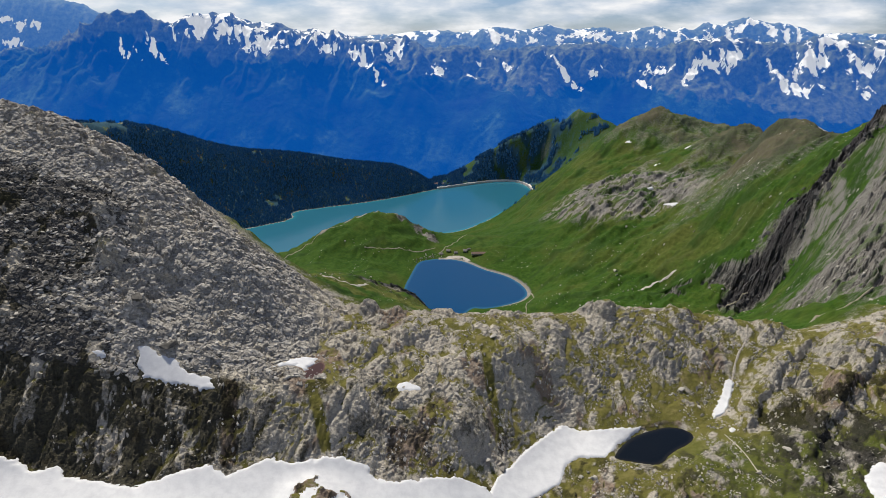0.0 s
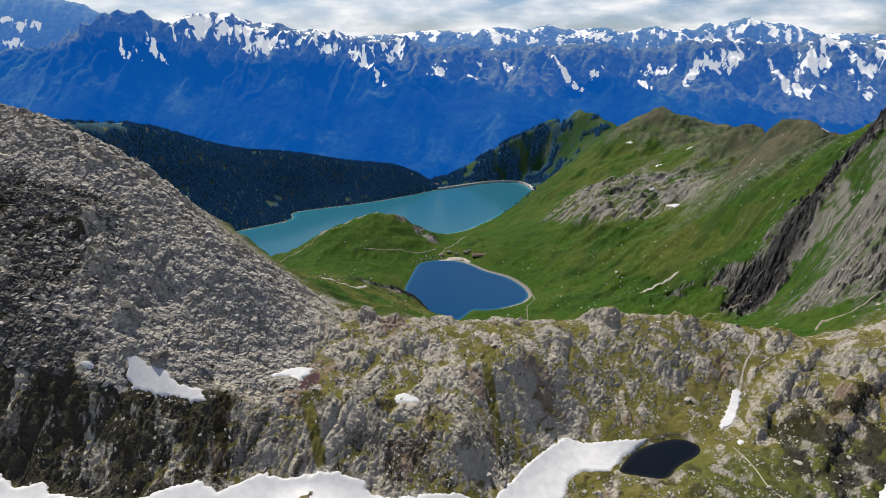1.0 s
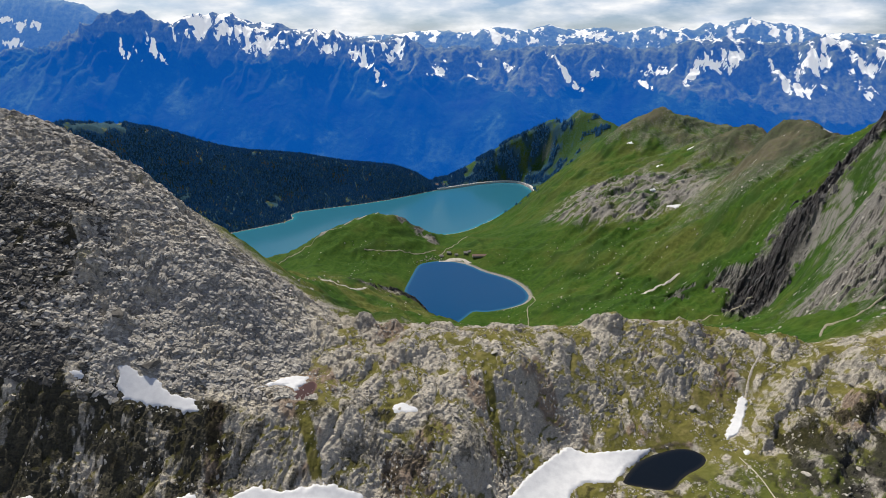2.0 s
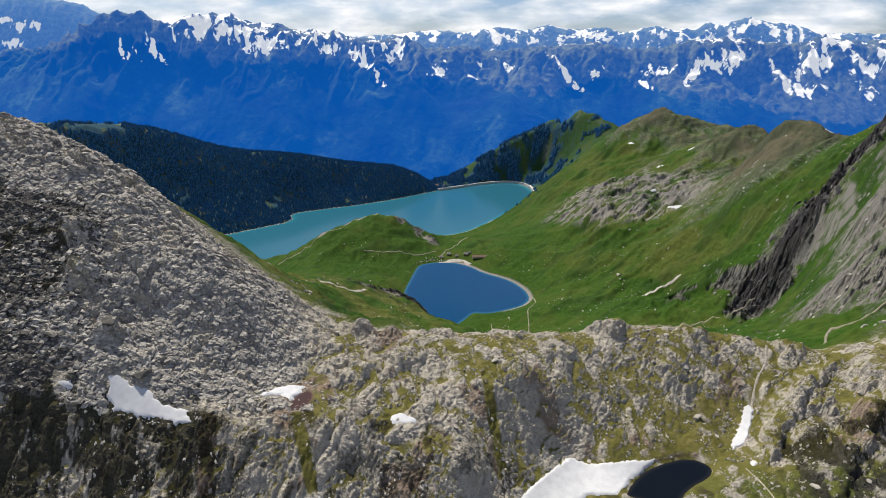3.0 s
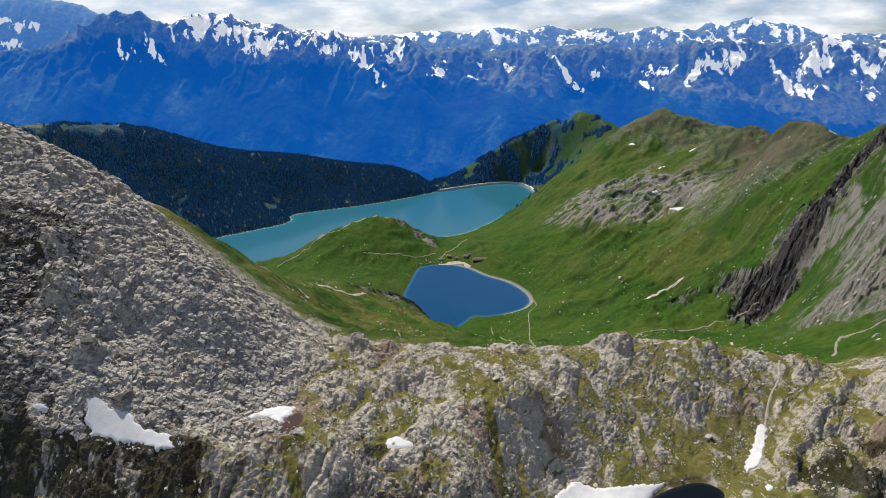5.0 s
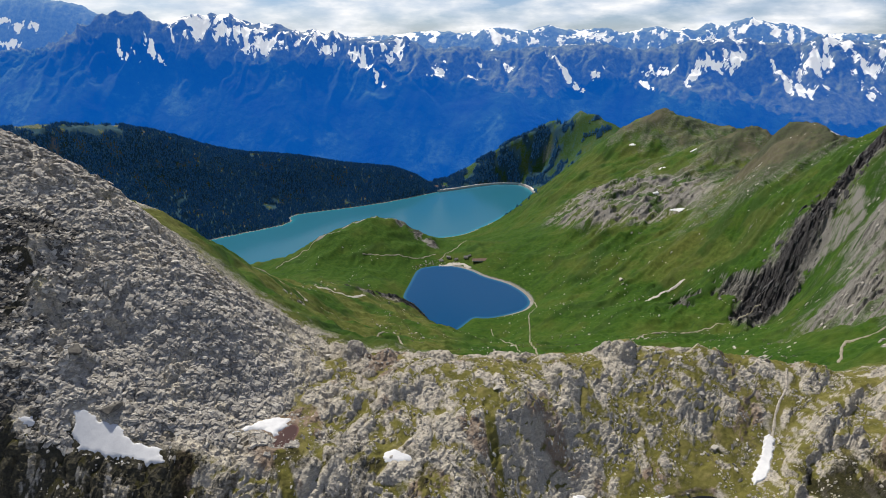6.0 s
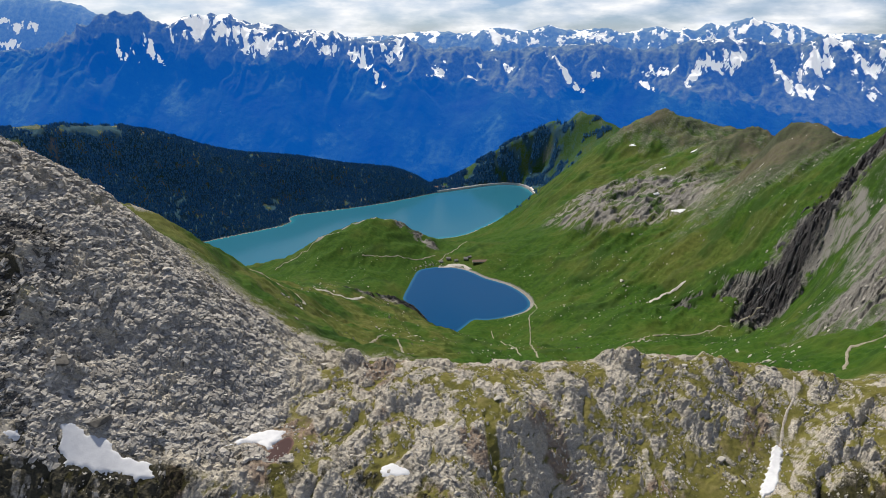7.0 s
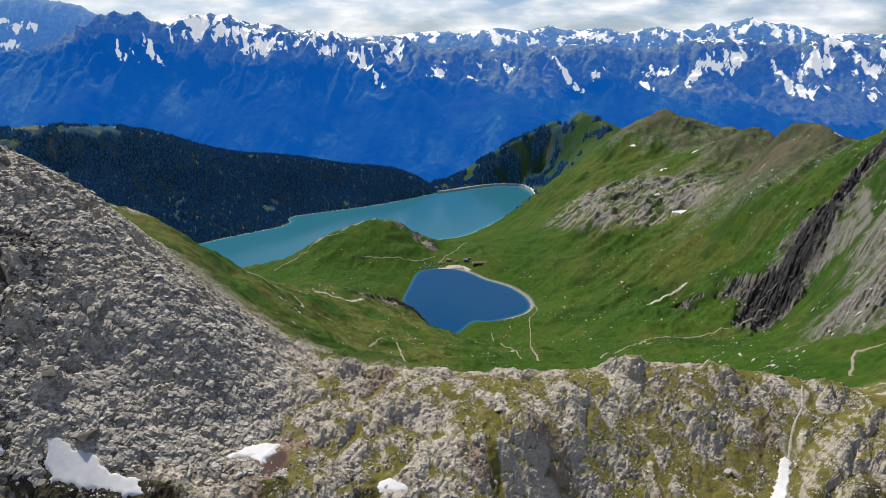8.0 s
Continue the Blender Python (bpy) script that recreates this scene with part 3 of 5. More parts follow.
def enlarge(fn, rows, u, half, step):
    """fn on every step-th row and column, and straight between."""
    ri, ci = np.unique(np.r_[np.arange(0, len(rows), step), len(rows) - 1]), np.unique(np.r_[np.arange(0, len(u), step), len(u) - 1])
    small = fn(half(rows[ri])[:, None] * u[ci][None, :], np.repeat(rows[ri][:, None], len(ci), 1))
    wide = np.stack([np.interp(np.arange(len(u)), ci, r) for r in small])
    return np.stack([np.interp(np.arange(len(rows)), ri, c) for c in wide.T], 1)


def half_width(y):
    return 0.80 * np.maximum(y, 0) + 60 + 1.2 * np.maximum(-y, 0)


# bare rock knobs along the saddle: place, radius, height
KNOBS = [(-46, 149, 9, 4.5), (-38, 148, 8, 3.5), (-133, 213, 7, 5), (-140, 224, 8, 5), (-117, 197, 5, 3.5), (-41, 247, 8, 4.5), (-28, 246, 5, 2.5), (66, 261, 8, 5), (58, 263, 5, 2.5), (142, 257, 9, 3.5), (101, 260, 9, 3), (20, 255, 10, 2), (-8, 250, 7, 2.5),
         (88, 240, 8, 3), (40, 240, 9, 3), (-20, 222, 9, 3.5), (-38, 212, 7, 3), (22, 218, 8, 3), (136, 226, 9, 4), (150, 212, 8, 4), (160, 232, 9, 4)]


RIBS = ([(110, 204), (122, 219), (138, 233), (155, 247)], [(124, 184), (136, 198), (153, 214), (174, 230)])


def terraces(z, step, hard):
    """Heights drawn together into steps."""
    k = z / step
    f = k - np.floor(k)
    return step * (np.floor(k) + (1 - hard) * f + hard * smooth(0.45, 0.95, f)) - z


def near_relief(X, Y, near, massif):
    """Ribs and humps of bare rock split by clefts, and the broken slabs of the massif."""
    warp = 4 * fbm(X / 19, Y / 19, 3, 5)
    hump = fbm((X + warp) / 30, (Y - warp) / 24, 4, 11)
    f1, f2, ident, _, _ = cells((X + 1.4 * warp) / 10, (Y + 1.4 * warp) / 19, 3)
    dome = smooth(0.0, 0.55, f2 - f1) - 0.55
    g1, g2, gid, _, _ = cells((X + warp) / 3.2, (Y - 0.6 * X + warp) / 6.5, 9)
    crack = smooth(0.0, 0.25, g2 - g1) - 0.75
    ribs = ridged((X + 0.3 * Y + warp) / 6.5, Y / 21, 4, 23, 0.55) - 1
    bold = 1 - 0.4 * smooth(-40, 5, X) * (1 - 0.8 * smooth(118, 135, X) * smooth(226, 212, Y))
    humps = bold * (2.0 * hump + 1.3 * dome + 0.7 * (ident - 0.5) + 0.45 * crack + 0.4 * (gid - 0.5) + 0.85 * ribs) + 0.2 * facets(X / 2.6, Y / 3.4, 33)
    # outcrops along the crest and one dark rib lower down; plates of scree between
    crest_y = np.interp(X, [p[0] for p in SADDLE], [p[1] for p in SADDLE])
    outcrop = np.maximum(smooth(24, 6, np.abs(Y - crest_y + 5)), smooth(15, 4, np.hypot((X + 119) * 0.8, (Y - 212) * 0.6)))
    ledge = ridged((X + 0.8 * Y) / 17 + 0.15 * warp, (Y - 0.6 * X) / 11, 4, 45, 0.6) - 1
    broken = (0.7 + 2.2 * outcrop) * ledge + 0.9 * fbm(X / 16, Y / 16, 3, 43) + (0.55 + 0.5 * outcrop) * facets((X + 0.2 * Y) / 3.0, Y / 2.0, 35) + 0.45 * facets(X / 1.5, Y / 1.1, 36)
    chips = fbm(X / 2.4, Y / 2.4, 2, 31, 0.6)
    return near * ((1 - massif) * humps + massif * broken + 0.35 * chips), dome, crack


def ground_height(X, Y, rows, u):
    Z = enlarge(land, rows, u, half_width, 4)
    lo = int(np.searchsorted(rows, 420))      # near relief ends here
    hi = int(np.searchsorted(rows, 236))      # the basin begins here
    crest_y = np.interp(X, [p[0] for p in SADDLE], [p[1] for p in SADDLE])
    near = 1 - smooth(4, 40, Y - crest_y)
    far = 1 - near
    massif = near * smooth(-45, -75, X + 0.25 * (Y - 215)) * smooth(176, 186, Y)
    veg, soil, moss_rock_shade = np.zeros(X.shape), np.zeros(X.shape), np.zeros(X.shape)
    n = np.s_[:lo]
    relief, dome, crack = near_relief(X[n], Y[n], near[n], massif[n])
    ease = smooth(0.8, 5.0, along(RIDGE_PATH, X[n], Y[n])) * smooth(0, 14, -inside(POND, X[n], Y[n])) * smooth(0, 8, -inside(POOL, X[n], Y[n]))
    for outline, *_ in SNOW_PLAN:
        ease = ease * smooth(-1.5, 3.0, -inside(outline, X[n], Y[n]))
    ease = ease * (0.25 + 0.75 * smooth(95, 140, Y[n]))      # the trough under the start is worn smooth
    Z[n] += relief * (0.1 + 0.9 * ease)
    wave = 2.2 * fbm(X[n] / 11, Y[n] / 11, 4, 141)
    Z[n] += near[n] * ease * massif[n] * (terraces(Z[n] + 0.25 * X[n] + wave, 1.5, 0.75) + 0.5 * terraces(Z[n] + 0.2 * X[n] - wave, 4.2, 0.6))
    Z[n] += near[n] * ease * (1 - massif[n]) * smooth(0.0, 0.5, fbm(X[n] / 17, Y[n] / 17, 3, 143) + 0.3) * terraces(Z[n] - 0.1 * X[n] + 2 * wave, 2.6, 0.5)
    for line in RIBS:      # rock ribs, steep on the side turned to the pond
        over = np.interp(X[n], [p[0] for p in line], [p[1] for p in line]) - Y[n] + 2.5 * fbm(X[n] / 6, Y[n] / 6, 3, 145)
        ends = smooth(line[0][0] - 6, line[0][0] + 6, X[n]) * smooth(line[-1][0] + 6, line[-1][0] - 6, X[n])
        Z[n] += ends * (2.2 * smooth(-12, -1, over) * smooth(6, 1, over) - 1.2 * smooth(1, 6, over) * smooth(26, 8, over))
    for kx, ky, kr, kh in KNOBS:
        Z[n] += kh * smooth(1.0, 0.25, np.hypot(X[n] - kx, (Y[n] - ky) * 0.8) / kr + 0.25 * fbm(X[n] / 4, Y[n] / 4, 3, int(abs(kx)) + 300))
    f = np.s_[hi:]
    x, y, fa = X[f], Y[f], far[f]
    sd_t, sd_r = inside(UPPER, x, y), inside(RESERVOIR, x, y)
    calm = smooth(0, 60, -sd_t) * smooth(0, 60, -sd_r)
    bend = fbm(x / 200, y / 200, 3, 51)
    gully = ridged(x / 95 + 0.3 * bend, y / 150, 5, 53) - 1
    wobble = fbm(x / 38, y / 38, 4, 151, 0.6)
    crag = np.maximum(smooth(34, 0, along(CRAG, x, y) - 15 + 16 * wobble), smooth(12, 0, along([(335, 900), (362, 885), (392, 850)], x, y) - 6 + 26 * wobble) * 0.6)
    crag_side = 0.55 * (np.interp(x, [p[0] for p in CRAG[::-1]], [p[1] for p in CRAG[::-1]]) - y)
    beside = np.interp(x, [300, 360, 420, 540, 800], [560, 600, 690, 790, 800])
    slope_r = smooth(30, -60, y - beside) * smooth(260, 330, x)
    ledge = fbm(x / 150, y / 150, 4, 61)
    bare = smooth(-0.45, 0.0, ledge + 0.3) * smooth(80, 0, np.hypot((x - 385) * 0.9, (y - 1470) * 0.75) - 115)
    cliff = smooth(24, 0, np.minimum(-9 + along([(-150, 905), (-112, 950), (-72, 985)], x, y), along([(-140, 1432), (-105, 1416), (-78, 1392)], x, y) + 5) - 16) * smooth(-0.45, 0.1, fbm(x / 26, y / 26, 4, 64))
    down, across = 0.84 * x + 0.54 * y, 0.84 * y - 0.54 * x     # down and across the fall of the right-hand slopes
    flank = ridged(across / 24 + 0.5 * bend, down / 90, 5, 63, 0.55) - 1
    slant = ridged(across / 70 + 0.6 * bend, down / 300, 5, 59) - 1
    side = smooth(150, 300, x) * smooth(760, 920, y) * smooth(2300, 2000, y)
    Z[f] += fa * calm * (1 - 0.75 * smooth(2350, 2600, y)) * (6 * bend + 8 * gully + 11 * side * slant + 2.2 * fbm(x / 22, y / 22, 4, 58, 0.6))
    strata = ridged(across / 8 + 0.6 * bend, down / 22, 4, 66, 0.6) - 1
    blocks = facets(across / 9, down / 16, 65)
    Z[f] += fa * np.maximum(2.4 * crag, 0.8 * slope_r) * (3.0 * strata + 2.2 * blocks)
    Z[f] += fa * crag * 16 * np.tanh((crag_side + 4) / 7)
    Z[f] += fa * (np.maximum(crag, 0.75 * slope_r) * 12 * flank + bare * 8 * (ridged(across / 26, down / 60, 4, 67) - 0.9) + cliff * 6 * flank)
    for poly, z, deep, reach in ((UPPER, UPPER_Z, 6, 12), (RESERVOIR, RESERVOIR_Z, 15, 25), (POND, POND_Z, 1.5, 2.5), (POOL, POOL_Z, 0.8, 1.5)):
        sd = inside(poly, X, Y)
        bank = np.maximum(Z, z + 0.25 + 0.03 * np.maximum(-sd, 0))
        Z = np.where(sd > 0, z - np.minimum(deep, 0.25 * sd), np.where(sd > -reach, z + (bank - z) * smooth(-reach * 0.1, reach, -sd) + 0.1, Z))
    dZy = np.gradient(Z, axis=0) / np.gradient(Y, axis=0)
    dZx = np.gradient(Z, axis=1) / np.gradient(X, axis=1)
    steep = np.hypot(dZx, dZy)
    # what grows where, and where the ground is painted dark
    x, y = X[n], Y[n]
    patch = fbm(x / 13, y / 13, 4, 71)
    cleft = smooth(0.0, -0.5, dome) * 0.55 + 0.25 * smooth(0, -0.6, crack)
    right = smooth(-30, 110, x)
    v = smooth(1.5, 0.5, steep[n]) * smooth(-0.15, 0.55, patch * 0.8 + cleft + 0.48 * right - 0.11 - 0.14 * smooth(228, 248, y))
    veg[n] = near[n] * (v * (1 - massif[n]) * 0.9 + massif[n] * 0.5 * smooth(0.35, 0.75, patch))
    # lower-left crags: moss, with the shade of their faces painted in
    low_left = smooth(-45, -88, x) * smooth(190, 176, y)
    moss_rock_shade[n] = near[n] * low_left * smooth(-0.9, 0.0, fbm(x / 8, y / 14, 5, 75, 0.65)) * 1.05
    # the massif gets darker towards the west
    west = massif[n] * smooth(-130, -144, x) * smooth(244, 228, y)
    moss_rock_shade[n] = np.maximum(moss_rock_shade[n], near[n] * west * smooth(-0.8, 0.0, fbm(x / 12, y / 9, 5, 76, 0.65)) * 1.0)
    low = smooth(206, 188, y)
    damp = low * smooth(60, 100, x)
    veg[n] = np.maximum(veg[n], near[n] * damp * 0.85 * smooth(-0.4, 0.2, fbm(x / 10, y / 10, 4, 70)))
    # darker patches all along the low front ground
    moss_rock_shade[n] = np.maximum(moss_rock_shade[n], near[n] * low * 0.62 * smooth(-0.2, 0.35, fbm(x / 8, y / 12, 5, 69, 0.6)))
    # right-hand knobs: moss that also paints their shaded front faces
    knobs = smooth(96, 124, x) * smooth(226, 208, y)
    moss_rock_shade[n] = np.maximum(moss_rock_shade[n], near[n] * knobs * 0.9 * smooth(-0.45, 0.15, fbm(x / 9, y / 14, 5, 68, 0.6)))
    gully = np.minimum(along([(7, 226), (10, 212), (12, 200), (15, 188)], x, y), along([(-52, 184), (-48, 176), (-44, 168)], x, y))
    veg[n] = np.maximum(veg[n], near[n] * 0.95 * smooth(3.2, 1.0, gully))
    soil[n] = np.maximum(soil[n], near[n] * smooth(11, 3, -inside(POOL, x, y)) * 0.9)
    soil[n] = np.maximum(soil[n], near[n] * 0.9 * smooth(4.5, 1.5, along([(-78, 178), (-76, 168), (-74, 160)], x, y)))
    soil[n] += near[n] * (1 - massif[n]) * 0.8 * smooth(0.12, 0.6, fbm(x / 20, y / 20, 4, 77))
    x, y = X[f], Y[f]
    stony = smooth(-0.1, 0.35, fbm(x / 38, y / 38, 4, 73))
    streaky = smooth(-0.05, 0.3, fbm(across / 13, down / 50, 5, 72, 0.6) + 0.12)
    crag_all = np.maximum.reduce([crag, (0.42 + 0.65 * smooth(-0.3, 0.3, fbm(across / 14, down / 70, 5, 74, 0.65))) * slope_r, bare * (0.25 + 0.75 * streaky), cliff * stony])
    brown = smooth(-40, 110, Z[f] - 142 + 70 * fbm(x / 90, y / 90, 4, 78)) * smooth(980, 1120, y) * smooth(200, 320, x)
    beach = smooth(-10, -2, sd_t) * smooth(-40, 60, x + 0.5 * (y - 1180))
    strand = smooth(-6, -2, sd_r)
    wooded = smooth(-20, 40, y - np.interp(x, [-1750, -930, -820, -90], [1300, 1720, 1900, 2600])) * smooth(-60, -140, x)
    scar = smooth(0.1, 0.6, fbm(x / 30, y / 55, 4, 86))
    knob = smooth(16, 4, along(SLOPES["knoll"], x, y)) * smooth(-0.2, 0.25, fbm(x / 25, y / 25, 4, 88))
    clearing = wooded * smooth(0.25, 0.55, fbm(x / 60, y / 60, 4, 89) + 0.25 * smooth(60, 200, Z[f]))
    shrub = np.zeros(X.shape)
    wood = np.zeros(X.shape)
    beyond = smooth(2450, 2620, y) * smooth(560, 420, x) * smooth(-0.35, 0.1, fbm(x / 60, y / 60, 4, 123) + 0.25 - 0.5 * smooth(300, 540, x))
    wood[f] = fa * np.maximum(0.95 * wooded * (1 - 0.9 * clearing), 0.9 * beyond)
    # all land past the dam takes some of that blue, as painted haze
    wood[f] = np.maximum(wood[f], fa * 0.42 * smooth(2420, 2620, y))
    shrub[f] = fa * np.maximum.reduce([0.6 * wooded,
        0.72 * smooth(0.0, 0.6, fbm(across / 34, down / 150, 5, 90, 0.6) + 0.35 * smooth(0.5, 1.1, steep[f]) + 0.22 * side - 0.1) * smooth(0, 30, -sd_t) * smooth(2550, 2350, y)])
    veg[f] += fa * (1 - crag_all) * smooth(3.6, 2.0, steep[f]) * (1 - beach) * (1 - strand) * (1 - 0.62 * brown) * (1 - 0.4 * clearing) * (1 - 0.08 * scar) * (1 - 0.8 * knob) * (1 - 0.75 * smooth(22, 6, along([(-240, 400), (-226, 450), (-222, 520)], x, y)) * smooth(-0.3, 0.2, fbm(x / 14, y / 14, 4, 98)))
    soil[f] += fa * (1 - np.maximum(crag, slope_r)) * (1 - bare) * np.maximum.reduce([0.45 * smooth(0.35, 0.8, fbm(x / 60, y / 60, 4, 79)), 0.95 * brown * (1 - wooded), 0.2 * beach])
    pale = np.zeros(X.shape)
    pale[f] = fa * np.maximum.reduce([1.3 * beach, 0.7 * strand, 0.5 * bare * streaky, 0.5 * knob, (0.12 + 0.3 * smooth(-600, -1000, x)) * clearing])
    # crags are dark schist; cliffs are dark rock with their shade painted in
    moss_rock_shade[f] += fa * np.maximum(crag, 0.72 * cliff)
    dry = near.copy()
    dry[n] *= 1 - 0.45 * damp
    spur = smooth(20, -30, x + 0.05 * (y - 600)) * smooth(330, 430, y) * smooth(1060, 960, y)
    dry[f] = np.maximum(dry[f], fa * 0.5 * spur * smooth(-0.35, 0.3, fbm(x / 50, y / 50, 4, 96)))
    dry[f] = np.maximum(dry[f], fa * 0.25 * side * smooth(-0.15, 0.35, fbm(x / 110, y / 140, 5, 97, 0.6)))
    rubble = np.maximum(massif, 0.6 * near * (veg < 0.45))
    rubble[f] = np.maximum(rubble[f], fa * np.maximum(crag, crag_all))
    return Z, {"broken": rubble, "veg": veg, "soil": soil, "moss_rock_shade": moss_rock_shade, "dry": dry, "pale": pale, "shrub": shrub, "wood": wood}


rows = [-320.0]
while rows[-1] < 3450:
    y = rows[-1]
    rows.append(y + (20 if y < -80 else 5 if y < -12 else 2.2 if y < 122 else 0.62 if y < 290 else 0.0042 * y))
ROWS = np.array(rows)
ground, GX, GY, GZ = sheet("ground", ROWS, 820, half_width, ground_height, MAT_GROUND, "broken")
tagged(ground, "alpine ground of grey rock, scree and green meadow", "ground", kind="structure")


def ground_z(x, y):
    """Height of the sheet at places."""
    x, y = np.asarray(x, float), np.asarray(y, float)
    r = np.clip(np.interp(y, ROWS, np.arange(len(ROWS))), 0, len(ROWS) - 1.001)
    c = np.clip((x / half_width(y) + 1) / 2 * (GX.shape[1] - 1), 0, GX.shape[1] - 1.001)
    i, j = r.astype(int), c.astype(int)
    fr, fc = r - i, c - j
    return (GZ[i, j] * (1 - fr) * (1 - fc) + GZ[i + 1, j] * fr * (1 - fc) + GZ[i, j + 1] * (1 - fr) * fc + GZ[i + 1, j + 1] * fr * fc)


# ---- water ----
def lake(name, outline, z, mat, label, grow):
    a = np.array(outline)
    k = 40
    x0, x1, y0, y1 = a[:, 0].min() - grow, a[:, 0].max() + grow, a[:, 1].min() - grow, a[:, 1].max() + grow
    xs, ys = np.linspace(x0, x1, k * 2), np.linspace(y0, y1, k * 2)
    X, Y = np.meshgrid(xs, ys)
    sd = inside(outline, X, Y)
    me = bpy.data.meshes.new(name)
    idx = -np.ones(X.shape, int)
    full = np.zeros(X.shape, bool)
    q = (sd[:-1, :-1] > -grow) & (sd[1:, :-1] > -grow) & (sd[:-1, 1:] > -grow) & (sd[1:, 1:] > -grow)
    for di in (0, 1):
        for dj in (0, 1):
            full[di:X.shape[0] - 1 + di, dj:X.shape[1] - 1 + dj] |= q
    idx[full] = np.arange(full.sum())
    faces = [(idx[i, j], idx[i, j + 1], idx[i + 1, j + 1], idx[i + 1, j]) for i, j in zip(*np.nonzero(q))]
    me.from_pydata([(x, y, z) for x, y in zip(X[full], Y[full])], [], [tuple(map(int, f)) for f in faces])
    at = me.attributes.new("shallow", "FLOAT", "POINT")
    at.data.foreach_set("value", smooth(grow * 1.2, 0, sd[full]).astype(np.float32))
    me.materials.append(mat)
    ob = new(name, me)
    return tagged(ob, label, "water", kind="structure")


lake("water_upper_lake", UPPER, UPPER_Z, MAT_UPPER, "deep blue heart-shaped mountain lake with pale shore", 6)
lake("water_reservoir", RESERVOIR, RESERVOIR_Z, MAT_RESERVOIR, "long turquoise reservoir below wooded slopes", 14)
lake("water_pond", POND, POND_Z, MAT_POND, "small black meltwater pond among rocks", 1.5)

# ---- distant ranges ----
RANGE = {
    "left_peak": [(-3900, 4600, 560), (-3574, 4600, 616), (-3312, 4600, 674), (-3064, 4600, 687), (-2865, 4600, 659), (-2708, 4600, 630), (-2576, 4600, 568), (-2331, 4600, 438)],
    "main_west": [(-4200, 3600, -100), (-3496, 3700, 75), (-3080, 3750, 208), (-2818, 3800, 291), (-2479, 3850, 400), (-2205, 3900, 532), (-2114, 3900, 555), (-1938, 3920, 532), (-1816, 3950, 504), (-1718, 3980, 551), (-1459, 4000, 583), (-1343, 4000, 522), (-1167, 4000, 524), (-1031, 4000, 469), (-924, 4000, 493), (-873, 4000, 454), (-802, 4000, 488), (-751, 4000, 449), (-577, 4000, 424), (-384, 4000, 459)],
    "main_east": [(-384, 4000, 459), (-280, 4000, 394), (-158, 4000, 382), (85, 4000, 387), (259, 4000, 379), (464, 4000, 404), (602, 4000, 399), (771, 4000, 420), (944, 4000, 402), (1217, 4000, 395), (1312, 4000, 438), (1478, 4000, 459), (1678, 4000, 464), (1784, 4000, 433), (1953, 4000, 428), (2082, 4000, 452), (2146, 4000, 491), (2246, 4000, 460), (2381, 4000, 449), (2504, 4000, 463), (2942, 4000, 492), (3900, 4000, 500)],
    "back": [(-1600, 4550, 380), (-734, 4550, 434), (-496, 4550, 458), (-220, 4550, 491), (-23, 4550, 470), (210, 4550, 516), (406, 4550, 489), (574, 4550, 534), (677, 4550, 499), (965, 4550, 516), (1102, 4550, 488), (1289, 4550, 533), (1448, 4550, 491), (1481, 4550, 528), (1562, 4550, 496), (1636, 4550, 558), (1708, 4550, 533), (1906, 4550, 596), (1987, 4550, 568), (2198, 4550, 548), (2296, 4550, 528), (2400, 4550, 485), (2661, 4550, 495), (2843, 4550, 489), (4200, 4550, 500)],
    "gap": [(-3600, 4250, 150), (-2400, 4300, 250), (-1500, 4350, 250), (-600, 4300, 280), (300, 4280, 270), (1200, 4280, 280), (2200, 4280, 300), (3600, 4280, 320)],
    "foot": [(-4200, 3000, -560), (-2600, 3000, -560), (-1200, 3100, -560), (0, 3150, -560), (1200, 3100, -560), (2600, 3000, -560), (4200, 3000, -560)],
    "back_fall": [(-1800, 4680, 400), (4600, 4680, 420)],
    "far_end": [(-4600, 4850, 300), (-2000, 4850, 300), (0, 4850, 300), (2000, 4850, 300), (4600, 4850, 300)],
    "dark_spur_left": [(-2114, 3900, 555), (-2150, 3750, 385), (-2250, 3550, 190), (-2325, 3300, -40)],
    "dark_spur_middle": [(-577, 4000, 424), (-350, 3820, 318), (-330, 3700, 200), (-300, 3500, -40), (-250, 3300, -300)],
    "west_spur": [(-1459, 4000, 583), (-1250, 3850, 380), (-1139, 3700, 215), (-1000, 3450, -60)],
    "centre_spur": [(122, 4000, 349), (110, 3850, 235), (243, 3550, 70), (300, 3300, -230)],
    "right_spur": [(987, 4000, 358), (1000, 3850, 235), (1237, 3750, 197), (1359, 3600, 90), (1400, 3350, -200)],
    "east_spur": [(2168, 4000, 478), (2126, 3850, 320), (1950, 3650, 110), (1900, 3400, -150)],
    "kars": [(-1725, 3650, 130), (-1514, 3450, -60), (-820, 3750, 190), (-760, 3550, -60), (-60, 3700, 90), (640, 3750, 120), (700, 3500, -90), (1650, 3780, 170), (1700, 3550, -20), (2500, 3700, 140), (2600, 3400, -150)],
}
SPOTS.add("kars")
range_land = Surface(samples(RANGE, 70), 2.0)
FAR_ROWS = np.linspace(2950, 4850, 420)


def far_width(y):
    return 0.86 * y + 100


